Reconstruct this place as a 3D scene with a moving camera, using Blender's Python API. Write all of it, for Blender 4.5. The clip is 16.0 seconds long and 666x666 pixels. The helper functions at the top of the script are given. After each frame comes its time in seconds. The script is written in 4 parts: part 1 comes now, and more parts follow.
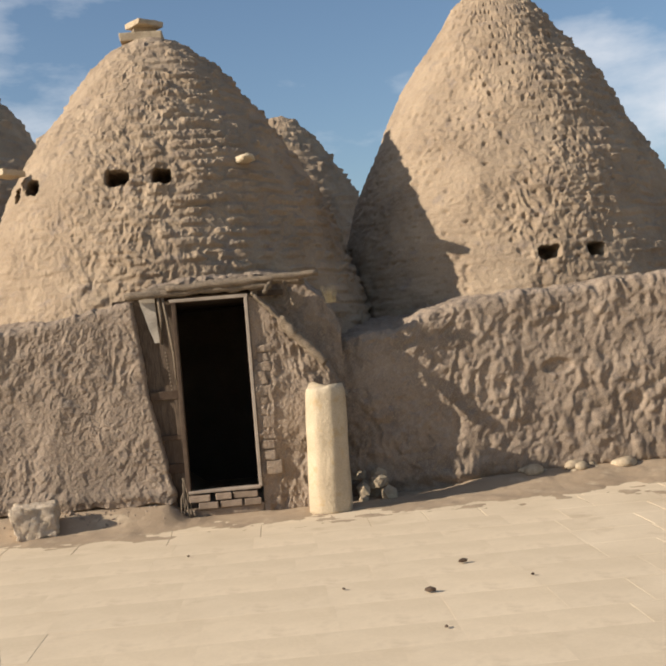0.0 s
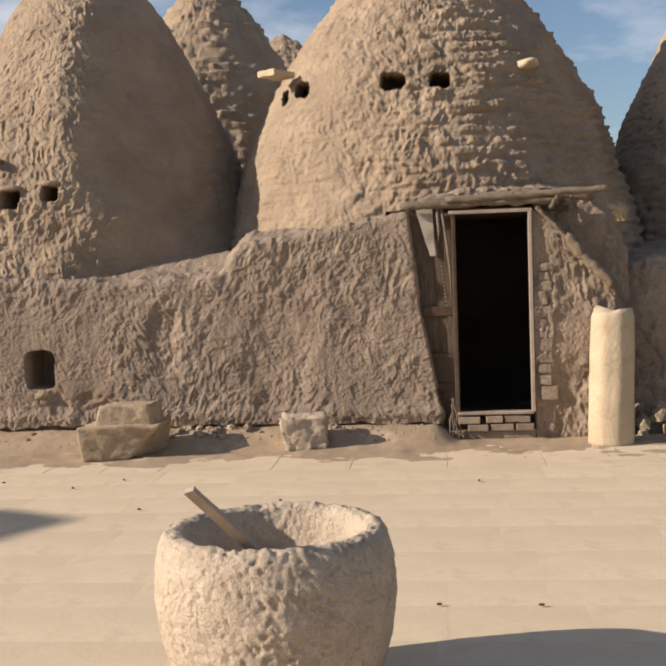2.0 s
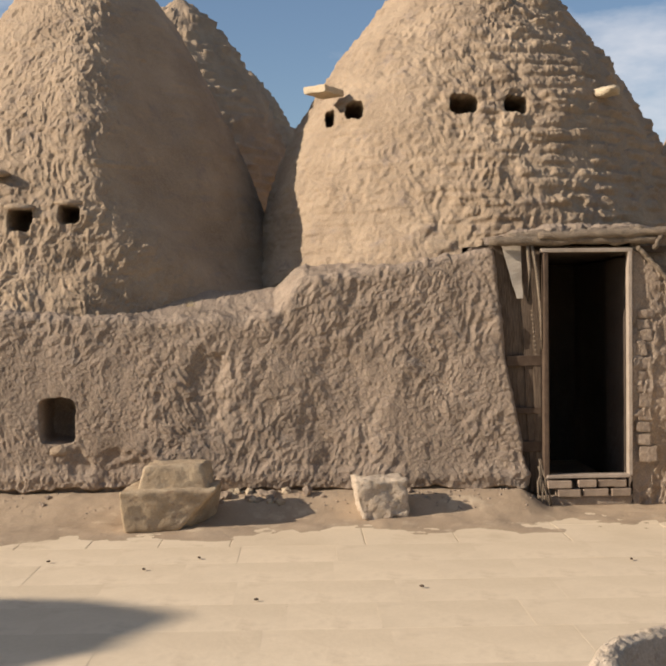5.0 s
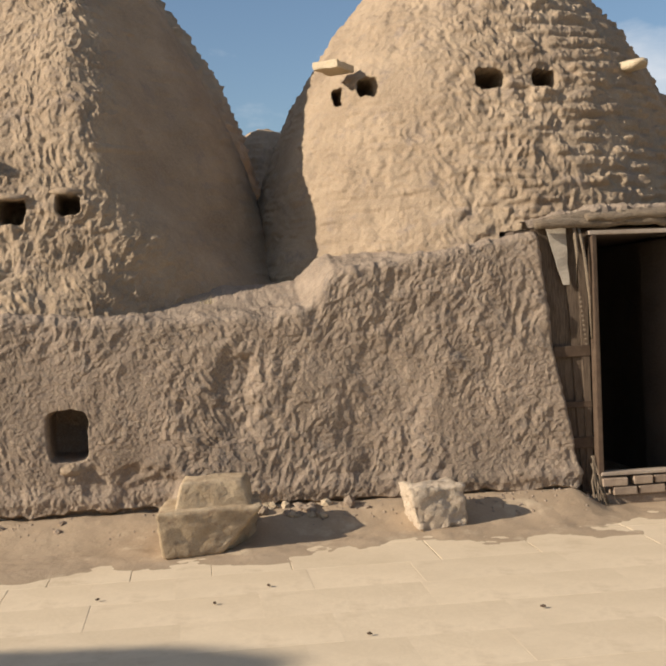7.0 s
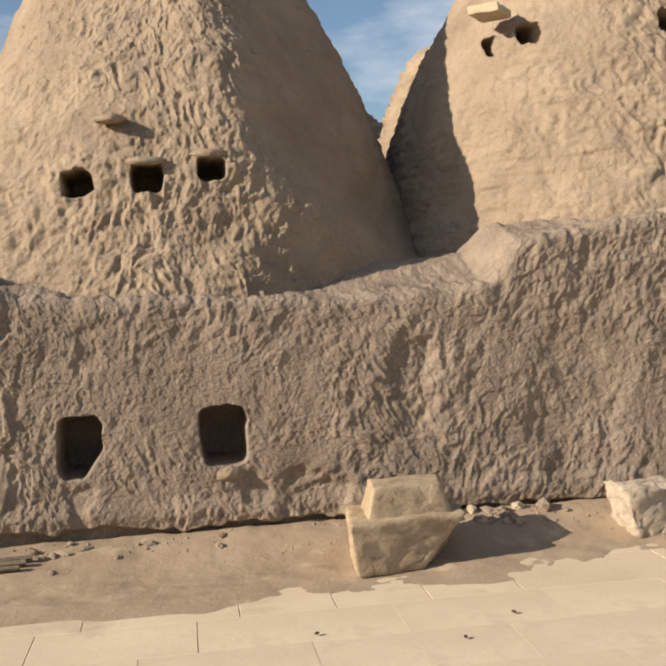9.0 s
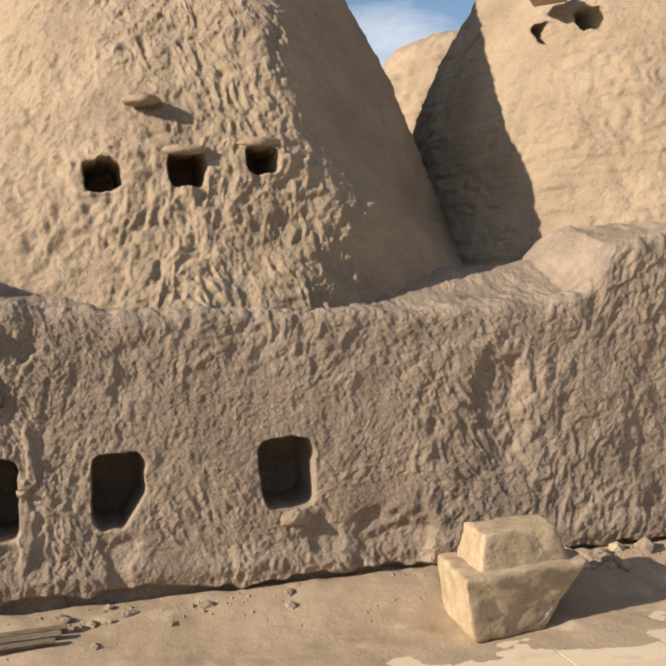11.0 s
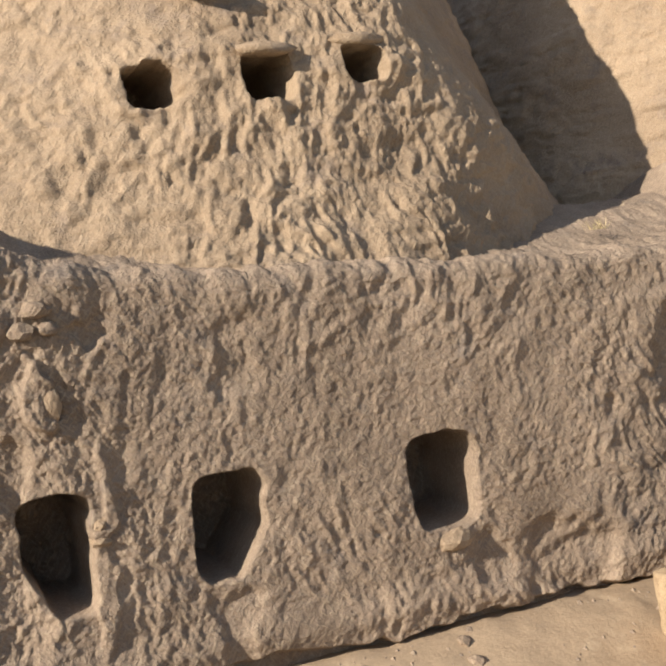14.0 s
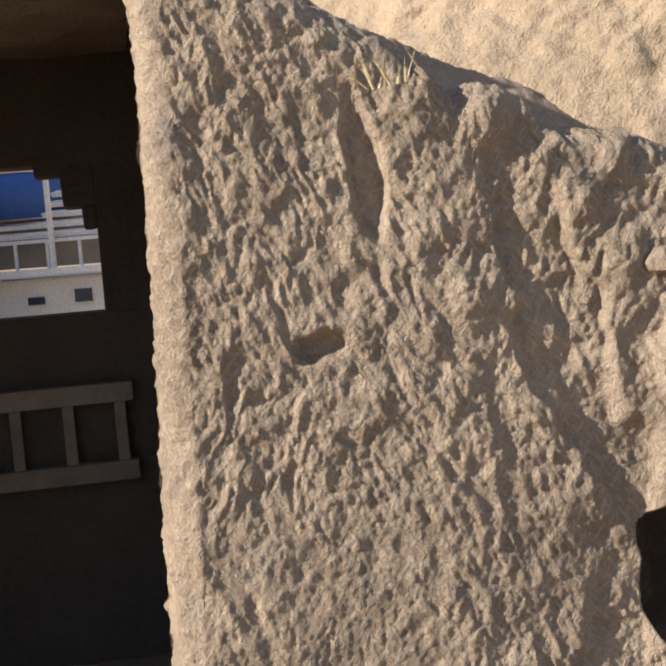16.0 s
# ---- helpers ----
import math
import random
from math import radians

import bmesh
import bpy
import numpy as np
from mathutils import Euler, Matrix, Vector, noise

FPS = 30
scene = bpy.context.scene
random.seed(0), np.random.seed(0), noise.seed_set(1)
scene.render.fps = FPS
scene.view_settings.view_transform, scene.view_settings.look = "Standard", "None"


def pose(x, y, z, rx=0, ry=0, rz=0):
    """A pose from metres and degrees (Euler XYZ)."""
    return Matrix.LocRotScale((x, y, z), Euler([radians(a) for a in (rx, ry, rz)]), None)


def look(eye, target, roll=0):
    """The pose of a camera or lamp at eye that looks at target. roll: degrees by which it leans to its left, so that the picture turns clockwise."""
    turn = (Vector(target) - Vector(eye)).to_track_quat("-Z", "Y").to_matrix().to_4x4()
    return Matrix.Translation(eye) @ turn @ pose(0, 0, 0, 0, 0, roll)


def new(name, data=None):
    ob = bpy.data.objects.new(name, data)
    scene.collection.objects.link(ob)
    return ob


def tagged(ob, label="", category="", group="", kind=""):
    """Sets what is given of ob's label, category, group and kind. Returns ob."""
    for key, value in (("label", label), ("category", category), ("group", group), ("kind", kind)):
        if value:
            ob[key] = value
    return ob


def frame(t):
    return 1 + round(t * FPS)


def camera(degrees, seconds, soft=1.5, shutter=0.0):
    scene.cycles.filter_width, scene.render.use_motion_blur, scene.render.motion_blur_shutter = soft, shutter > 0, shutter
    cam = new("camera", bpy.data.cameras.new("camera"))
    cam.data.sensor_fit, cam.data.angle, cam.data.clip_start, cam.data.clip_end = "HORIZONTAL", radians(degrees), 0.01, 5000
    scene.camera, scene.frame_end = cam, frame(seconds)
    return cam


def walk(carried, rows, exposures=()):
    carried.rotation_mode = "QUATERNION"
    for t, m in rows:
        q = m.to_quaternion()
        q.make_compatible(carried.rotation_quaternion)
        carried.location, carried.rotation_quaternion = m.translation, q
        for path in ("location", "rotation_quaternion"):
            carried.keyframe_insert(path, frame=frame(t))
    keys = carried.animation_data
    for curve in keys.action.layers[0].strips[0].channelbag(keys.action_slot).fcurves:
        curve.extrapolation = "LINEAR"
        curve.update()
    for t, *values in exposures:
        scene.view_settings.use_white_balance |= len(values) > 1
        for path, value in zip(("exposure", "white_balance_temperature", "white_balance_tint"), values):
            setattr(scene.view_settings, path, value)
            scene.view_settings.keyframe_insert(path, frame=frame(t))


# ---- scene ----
cam = camera(34.07, 16.0, 2.3)
PATH = [
    (0, (0.238, -10.659, 1.676), (0.355, -8.662, 1.676), -4.76),
    (0.5, (0.035, -10.634, 1.672), (-0.000, -8.635, 1.623), -3.49),
    (1, (-0.218, -10.455, 1.627), (-0.356, -8.462, 1.534), -2.64),
    (1.5, (-0.479, -10.268, 1.650), (-0.662, -8.280, 1.530), -2.12),
    (2, (-0.803, -10.176, 1.670), (-1.000, -8.189, 1.545), -2.00),
    (2.5, (-1.119, -9.992, 1.635), (-1.294, -8.002, 1.526), -1.86),
    (3, (-1.413, -9.732, 1.624), (-1.544, -7.738, 1.547), -1.69),
    (3.5, (-1.728, -9.571, 1.620), (-1.812, -7.573, 1.574), -1.27),
    (3.7, (-1.841, -9.465, 1.648), (-1.917, -7.466, 1.619), -1.14),
    (5.8, (-3.112, -8.577, 1.636), (-2.896, -6.590, 1.585), -0.73),
    (6, (-3.206, -8.458, 1.627), (-2.947, -6.476, 1.581), -0.96),
    (6.5, (-3.489, -8.290, 1.657), (-3.189, -6.314, 1.605), -1.65),
    (7, (-3.750, -8.094, 1.645), (-3.491, -6.111, 1.591), -2.25),
    (7.5, (-4.059, -7.752, 1.633), (-3.887, -5.761, 1.572), -2.51),
    (8, (-4.439, -7.516, 1.623), (-4.287, -5.524, 1.537), -2.60),
    (8.2, (-4.546, -7.393, 1.635), (-4.381, -5.402, 1.542), -2.75),
    (10.3, (-5.454, -6.090, 1.651), (-5.003, -4.142, 1.592), -2.88),
    (10.5, (-5.564, -5.978, 1.636), (-5.097, -4.034, 1.575), -2.93),
    (11, (-5.789, -5.701, 1.687), (-5.310, -3.760, 1.618), -3.04),
    (11.5, (-5.961, -5.385, 1.639), (-5.496, -3.441, 1.562), -3.18),
    (12, (-6.166, -5.069, 1.645), (-5.735, -3.119, 1.530), -3.36),
    (12.5, (-6.359, -4.813, 1.666), (-5.951, -2.859, 1.537), -3.66),
    (13, (-6.481, -4.457, 1.636), (-6.031, -2.514, 1.499), -4.21),
    (13.5, (-6.659, -4.093, 1.636), (-6.049, -2.194, 1.503), -4.69),
    (14, (-6.696, -3.776, 1.629), (-5.911, -1.940, 1.510), -5.89),
    (14.5, (-6.843, -3.419, 1.652), (-6.227, -1.522, 1.495), -6.14),
    (15, (-7.002, -3.074, 1.596), (-6.571, -1.128, 1.435), -6.22),
    (15.5, (-7.256, -2.690, 1.632), (-6.850, -0.740, 1.454), -5.58),
    (16, (-7.398, -2.298, 1.641), (-7.049, -0.337, 1.458), -4.50),
]
walk(cam, [(t, look(eye, target, roll)) for t, eye, target, roll in PATH],
     [(0, 0.42, 6350, 9), (3, 0.33, 6480, 15), (6, 0.40, 6500, 10), (9, 0.44, 6450, 9), (11, 0.54, 6400, 9), (12.5, 0.64, 6350, 9), (13.5, 0.72, 6350, 9), (14, 0.64, 6400, 10), (14.5, 0.58, 6350, 9), (15, 0.84, 6250, 8), (16, 0.86, 6050, 8)])

# ---- light ----
SUN_EL, SUN_AZ = radians(25), radians(15.0)   # height of the sun; turn of its rays towards the facade
ray = Vector((math.cos(SUN_EL) * math.cos(SUN_AZ), math.cos(SUN_EL) * math.sin(SUN_AZ), -math.sin(SUN_EL)))
sun = new("sun", bpy.data.lights.new("sun", "SUN"))
sun.data.energy, sun.data.angle, sun.data.color = 5.0, radians(0.55), (1.0, 0.88, 0.73)
sun.matrix_world = look((0, 0, 0), ray) @ pose(0, 0, 0)
sun.location = (-30, -5, 16)

world = bpy.data.worlds.new("sky")
scene.world = world
world.use_nodes = True
wn, wl = world.node_tree.nodes, world.node_tree.links
sky = wn.new("ShaderNodeTexSky")
sky.sky_type, sky.sun_disc = "NISHITA", False
sky.sun_elevation, sky.sun_rotation = SUN_EL, math.atan2(-ray.x, -ray.y)
sky.dust_density, sky.air_density, sky.ozone_density = 0.9, 1.0, 2.0
coord = wn.new("ShaderNodeTexCoord")
mapping = wn.new("ShaderNodeMapping")
mapping.inputs["Scale"].default_value = (2.2, 2.2, 5.5)
mapping.inputs["Location"].default_value = (0.35, 0.1, 0.2)
cloud = wn.new("ShaderNodeTexNoise")
cloud.inputs["Scale"].default_value, cloud.inputs["Detail"].default_value, cloud.inputs["Roughness"].default_value = 1.5, 7, 0.55
ramp = wn.new("ShaderNodeValToRGB")
ramp.color_ramp.elements[0].position, ramp.color_ramp.elements[1].position = 0.53, 0.74
mix = wn.new("ShaderNodeMixRGB")
mix.inputs[2].default_value = (7.6, 7.6, 7.8, 1)
wl.new(coord.outputs["Generated"], mapping.inputs["Vector"])
wl.new(mapping.outputs["Vector"], cloud.inputs["Vector"])
wl.new(cloud.outputs["Fac"], ramp.inputs["Fac"])
wl.new(ramp.outputs["Color"], mix.inputs[0])
wl.new(sky.outputs["Color"], mix.inputs[1])
wl.new(mix.outputs["Color"], wn["Background"].inputs["Color"])
wn["Background"].inputs["Strength"].default_value = 0.085


# ---- materials ----
def shade(name, colours, size=1.0, rough=0.9, bump=0.3, fine=0.012, stain=None, metal=0.0, stretch=(1, 1, 1), island=0.0, contrast=1.0, chaff=0.0):
    """A surface with a large and a small variation of colour and a fine relief; sizes in metres."""
    m = bpy.data.materials.new(name)
    m.use_nodes = True
    n, l = m.node_tree.nodes, m.node_tree.links
    b = n["Principled BSDF"]
    b.inputs["Roughness"].default_value, b.inputs["Metallic"].default_value = rough, metal
    b.inputs["Specular IOR Level"].default_value = 0.25
    tc = n.new("ShaderNodeTexCoord")
    mp = n.new("ShaderNodeMapping")
    mp.inputs["Scale"].default_value = stretch
    l.new(tc.outputs["Object"], mp.inputs["Vector"])

    def noise_at(scale, detail, rough_n=0.6):
        t = n.new("ShaderNodeTexNoise")
        t.inputs["Scale"].default_value, t.inputs["Detail"].default_value, t.inputs["Roughness"].default_value = scale, detail, rough_n
        l.new(mp.outputs["Vector"], t.inputs["Vector"])
        return t
    big, small = noise_at(1.0 / size, 5), noise_at(1.0 / fine, 4, 0.7)
    r = n.new("ShaderNodeValToRGB")
    r.color_ramp.elements[0].position, r.color_ramp.elements[1].position = 0.32, 0.68
    r.color_ramp.elements[0].color, r.color_ramp.elements[1].color = (*colours[0], 1), (*colours[1], 1)
    l.new(big.outputs["Fac"], r.inputs["Fac"])
    grain = n.new("ShaderNodeMapRange")
    grain.inputs["From Min"].default_value, grain.inputs["From Max"].default_value = 0.3, 0.7
    grain.inputs["To Min"].default_value, grain.inputs["To Max"].default_value = 1 - 0.18 * contrast, 1 + 0.14 * contrast
    l.new(small.outputs["Fac"], grain.inputs["Value"])
    mul = n.new("ShaderNodeMixRGB")
    mul.blend_type = "MULTIPLY"
    mul.inputs[0].default_value = 1.0
    l.new(r.outputs["Color"], mul.inputs[1])
    l.new(grain.outputs["Result"], mul.inputs[2])
    out = mul.outputs["Color"]
    if stain:
        s = noise_at(2.3 / size, 6, 0.65)
        sr = n.new("ShaderNodeValToRGB")
        sr.color_ramp.elements[0].position, sr.color_ramp.elements[1].position = 0.56, 0.7
        l.new(s.outputs["Fac"], sr.inputs["Fac"])
        mx = n.new("ShaderNodeMixRGB")
        l.new(sr.outputs["Color"], mx.inputs[0])
        l.new(out, mx.inputs[1])
        mx.inputs[2].default_value = (*stain, 1)
        out = mx.outputs["Color"]
    fibres = None
    if chaff:                                   # short leaning fibres of chopped straw, two ways across each other
        for tilt, scale in ((0.6, 1.0), (-0.75, 1.25)):
            fm = n.new("ShaderNodeMapping")
            fm.vector_type = "TEXTURE"
            fm.inputs["Rotation"].default_value = (0.25 * tilt, tilt, 0.4)
            fm.inputs["Scale"].default_value = (0.0105 / scale, 0.0105 / scale, 0.055 / scale)
            l.new(tc.outputs["Object"], fm.inputs["Vector"])
            ft = n.new("ShaderNodeTexNoise")
            ft.inputs["Scale"].default_value, ft.inputs["Detail"].default_value = 1.0, 1.0
            l.new(fm.outputs["Vector"], ft.inputs["Vector"])
            fr = n.new("ShaderNodeMapRange")
            fr.inputs["From Min"].default_value, fr.inputs["From Max"].default_value = 0.54, 0.68
            l.new(ft.outputs["Fac"], fr.inputs["Value"])
            if fibres is None:
                fibres = fr.outputs["Result"]
            else:
                top = n.new("ShaderNodeMath")
                top.operation = "MAXIMUM"
                l.new(fibres, top.inputs[0])
                l.new(fr.outputs["Result"], top.inputs[1])
                fibres = top.outputs["Value"]
        part_of = n.new("ShaderNodeMath")
        part_of.operation = "MULTIPLY"
        part_of.inputs[1].default_value = chaff
        l.new(fibres, part_of.inputs[0])
        fx = n.new("ShaderNodeMixRGB")
        l.new(part_of.outputs["Value"], fx.inputs[0])
        l.new(out, fx.inputs[1])
        fx.inputs[2].default_value = (0.56, 0.46, 0.33, 1)
        out = fx.outputs["Color"]
    if island:
        info = n.new("ShaderNodeObjectInfo")
        vr = n.new("ShaderNodeMapRange")
        vr.inputs["To Min"].default_value, vr.inputs["To Max"].default_value = 1 - island, 1 + island
        l.new(info.outputs["Random"], vr.inputs["Value"])
        m2 = n.new("ShaderNodeMixRGB")
        m2.blend_type = "MULTIPLY"
        m2.inputs[0].default_value = 1.0
        l.new(out, m2.inputs[1])
        l.new(vr.outputs["Result"], m2.inputs[2])
        out = m2.outputs["Color"]
    l.new(out, b.inputs["Base Color"])
    bp = n.new("ShaderNodeBump")
    bp.inputs["Strength"].default_value, bp.inputs["Distance"].default_value = bump, fine
    l.new(small.outputs["Fac"], bp.inputs["Height"])
    coarse = noise_at(0.28 / fine, 3, 0.6)
    b2 = n.new("ShaderNodeBump")
    b2.inputs["Strength"].default_value, b2.inputs["Distance"].default_value = bump * 0.7, fine * 2.2
    l.new(coarse.outputs["Fac"], b2.inputs["Height"])
    l.new(b2.outputs["Normal"], bp.inputs["Normal"])
    l.new(bp.outputs["Normal"], b.inputs["Normal"])
    if chaff:
        b3 = n.new("ShaderNodeBump")
        b3.inputs["Strength"].default_value, b3.inputs["Distance"].default_value = 0.4, 0.003
        l.new(fibres, b3.inputs["Height"])
        l.new(bp.outputs["Normal"], b3.inputs["Normal"])
        l.new(b3.outputs["Normal"], b.inputs["Normal"])
    return m


MUD = shade("mud_plaster", ((0.225, 0.170, 0.125), (0.365, 0.280, 0.208)), 0.38, 0.95, 1.0, 0.006, (0.222, 0.180, 0.148), chaff=0.28)
MUD_DOME = shade("mud_dome", ((0.275, 0.203, 0.137), (0.405, 0.305, 0.208)), 0.5, 0.95, 0.8, 0.009, (0.268, 0.208, 0.160), chaff=0.18)
# mud darkened in its base colour to stand for unlit interiors
MUD_SHADED = shade("mud_shaded", ((0.085, 0.062, 0.048), (0.13, 0.098, 0.074)), 0.6, 0.95, 0.4, 0.02)
DIRT = shade("dirt", ((0.31, 0.228, 0.150), (0.40, 0.302, 0.204)), 0.7, 0.97, 0.28, 0.012, (0.47, 0.37, 0.255), contrast=0.7)
SLAB = shade("paving_stone", ((0.55, 0.437, 0.298), (0.68, 0.552, 0.39)), 1.1, 0.9, 0.06, 0.03, (0.51, 0.40, 0.272), island=0.03, contrast=0.2)
LIME = shade("limestone", ((0.46, 0.365, 0.245), (0.58, 0.475, 0.33)), 0.25, 0.85, 0.5, 0.010, (0.47, 0.34, 0.19))
BASALT = shade("pitted_stone", ((0.46, 0.37, 0.27), (0.60, 0.49, 0.37)), 0.10, 0.9, 1.0, 0.008, (0.38, 0.285, 0.205))
STONE = shade("field_stone", ((0.36, 0.28, 0.19), (0.52, 0.42, 0.29)), 0.15, 0.92, 0.6, 0.015, island=0.15)
WOOD = shade("weathered_wood", ((0.12, 0.088, 0.06), (0.23, 0.18, 0.125)), 0.05, 0.85, 0.5, 0.006, stretch=(6, 6, 0.5), island=0.15)
POLE = shade("bleached_pole", ((0.17, 0.128, 0.09), (0.33, 0.258, 0.18)), 0.04, 0.85, 0.9, 0.008, stretch=(1, 5, 5), island=0.12)
PLANK = shade("dark_old_plank", ((0.075, 0.053, 0.037), (0.165, 0.12, 0.083)), 0.05, 0.85, 0.6, 0.006, stretch=(6, 6, 0.5), island=0.15)
CORNICE = shade("stained_limestone", ((0.37, 0.27, 0.165), (0.53, 0.41, 0.27)), 0.16, 0.88, 0.8, 0.009, (0.30, 0.21, 0.135))
BRACE = shade("dark_batten", ((0.07, 0.045, 0.03), (0.11, 0.075, 0.05)), 0.06, 0.8, 0.4, 0.006)
TIN = shade("grey_sheet", ((0.36, 0.31, 0.25), (0.48, 0.42, 0.34)), 0.2, 0.7, 0.2, 0.01)
FRAME_PAINT = shade("pale_frame_paint", ((0.30, 0.24, 0.185), (0.41, 0.335, 0.265)), 0.15, 0.7, 0.3, 0.01)
CLAY_BRICK = shade("clay_brick", ((0.25, 0.185, 0.135), (0.34, 0.26, 0.19)), 0.1, 0.9, 0.4, 0.008, island=0.15)
WHITE = shade("white_paint", ((0.72, 0.71, 0.70), (0.80, 0.79, 0.78)), 0.8, 0.7, 0.1, 0.02)
BLUE = shade("blue_plastic", ((0.04, 0.10, 0.33), (0.06, 0.14, 0.42)), 0.5, 0.45, 0.05, 0.02)
GLASS_DARK = shade("dark_pane", ((0.03, 0.04, 0.07), (0.05, 0.06, 0.09)), 0.4, 0.15, 0.0, 0.02)
BRUSH = shade("dry_straw", ((0.40, 0.32, 0.18), (0.55, 0.45, 0.28)), 0.03, 0.95, 0.3, 0.005)


# ---- shaping tools ----
def vnoise(p, seed=0):
    """Smooth noise from -1 to 1 at the rows of p."""
    i = np.floor(p).astype(np.int64)
    f = p - i
    f = f * f * f * (f * (f * 6 - 15) + 10)

    def h(a, b, c):
        k = ((i[:, 0] + a) * 374761393 + (i[:, 1] + b) * 668265263 + (i[:, 2] + c) * 2147483647 + seed * 974711) & 0xFFFFFFFF
        k = ((k ^ (k >> 13)) * 1274126177) & 0xFFFFFFFF
        k = ((k ^ (k >> 16)) * 2246822519) & 0xFFFFFFFF
        return ((k ^ (k >> 15)) & 0xFFFF) / 32767.5 - 1
    x, y, z = f[:, 0], f[:, 1], f[:, 2]
    e = [[h(a, b, 0) * (1 - z) + h(a, b, 1) * z for b in (0, 1)] for a in (0, 1)]
    return (e[0][0] * (1 - y) + e[0][1] * y) * (1 - x) + (e[1][0] * (1 - y) + e[1][1] * y) * x


def fbm(p, octaves, seed=0):
    v, a = np.zeros(len(p)), 1.0
    for k in range(octaves):
        v += a * vnoise(p * 2.03 ** k, seed + 17 * k)
        a *= 0.5
    return v


def smooth(x, a, b):
    t = np.clip((x - a) / (b - a), 0, 1)
    return t * t * (3 - 2 * t)


def sheet(name, grid, material, keep=None, soft=True):
    """A mesh from a grid of points (rows, columns, 3); keep: which of its cells stay."""
    r, c, _ = grid.shape
    idx = np.arange(r * c).reshape(r, c)
    quads = np.stack([idx[:-1, :-1], idx[:-1, 1:], idx[1:, 1:], idx[1:, :-1]], -1)
    quads = quads[keep] if keep is not None else quads.reshape(-1, 4)
    me = bpy.data.meshes.new(name)
    me.vertices.add(r * c)
    me.vertices.foreach_set("co", grid.reshape(-1).astype(np.float32))
    me.loops.add(len(quads) * 4)
    me.loops.foreach_set("vertex_index", quads.reshape(-1).astype(np.int32))
    me.polygons.add(len(quads))
    me.polygons.foreach_set("loop_start", np.arange(0, len(quads) * 4, 4, dtype=np.int32))
    me.polygons.foreach_set("use_smooth", np.full(len(quads), soft))
    me.update(calc_edges=True)
    me.materials.append(material)
    return new(name, me)


def normals(g):
    n = np.cross(np.gradient(g, axis=1), np.gradient(g, axis=0))
    return n / np.maximum(np.linalg.norm(n, axis=2, keepdims=True), 1e-9)


def part(name, bm, material, parent=None, label="", at=None, soft=False):
    me = bpy.data.meshes.new(name)
    bm.to_mesh(me)
    bm.free()
    me.materials.append(material)
    if soft:
        me.polygons.foreach_set("use_smooth", np.full(len(me.polygons), True))
    ob = new(name, me)
    if parent:
        ob.parent = parent
    if at is not None:
        ob.matrix_basis = at
    if label:
        ob["label"] = label
    return ob


def box(size, bevel=0.01, rough=0.0, seed=0, cuts=0):
    """A box on its base, bevelled and, by rough, knocked out of true."""
    bm = bmesh.new()
    bmesh.ops.create_cube(bm, size=1, matrix=Matrix.Translation((0, 0, size[2] / 2)) @ Matrix.Diagonal((*size, 1)))
    if bevel:
        bmesh.ops.bevel(bm, geom=bm.edges[:], offset=bevel, segments=2, affect="EDGES", profile=0.6)
    if cuts:
        bmesh.ops.subdivide_edges(bm, edges=bm.edges[:], cuts=cuts, use_grid_fill=True)
    if rough:
        for v in bm.verts:
            v.co += noise.noise_vector(v.co * (0.6 / max(rough * 4, 0.02)) + Vector((seed, seed * 2.3, 0))) * rough
    return bm


def rod(points, radii, sides=8, rough=0.0, seed=0):
    """A round bar through the points."""
    bm = bmesh.new()
    rings = []
    for k, (p, r) in enumerate(zip(points, radii)):
        p = Vector(p)
        a = Vector(points[min(k + 1, len(points) - 1)]) - Vector(points[max(k - 1, 0)])
        q = a.to_track_quat("Z", "Y")
        rings.append([bm.verts.new(p + q @ Vector((math.cos(t) * r, math.sin(t) * r, 0)) * (1 + rough * noise.noise(p * 9 + Vector((seed, t, 0)))))
                      for t in [2 * math.pi * j / sides for j in range(sides)]])
    for a, b in zip(rings, rings[1:]):
        for j in range(sides):
            bm.faces.new((a[j], a[(j + 1) % sides], b[(j + 1) % sides], b[j]))
    bm.faces.new(rings[0][::-1])
    bm.faces.new(rings[-1])
    return bm


def rock(size, seed, detail=2):
    """An uneven stone that stands on its base."""
    bm = bmesh.new()
    bmesh.ops.create_icosphere(bm, subdivisions=detail, radius=0.5)
    for v in bm.verts:
        d = v.co.normalized()
        v.co = v.co * (1 + 0.35 * noise.noise(d * 1.6 + Vector((seed * 3.1, 0, 0))) + 0.12 * noise.noise(d * 5 + Vector((0, seed * 1.7, 0))))
        v.co = Vector((v.co.x * size[0], v.co.y * size[1], max(v.co.z, -0.36) * size[2]))
    low = min(v.co.z for v in bm.verts)
    for v in bm.verts:
        v.co.z -= low
    return bm


def thing(name, label, category, m=None, group=""):
    ob = new(name)
    ob.empty_display_size = 0.1
    ob.matrix_basis = m if m is not None else Matrix()
    return tagged(ob, label, category, group)


def hole(a, b, ca, cb, wa, wb, power=4.0):
    """1 inside a soft-cornered opening about (ca, cb) of half widths wa, wb; a sharp fall at its edge."""
    q = (np.abs((a - ca) / wa) ** power + np.abs((b - cb) / wb) ** power) ** (1 / power)
    return 1 - smooth(q, 0.93, 1.08)


def ridge(p, seed):
    return 1 - 2 * np.abs(vnoise(p, seed))


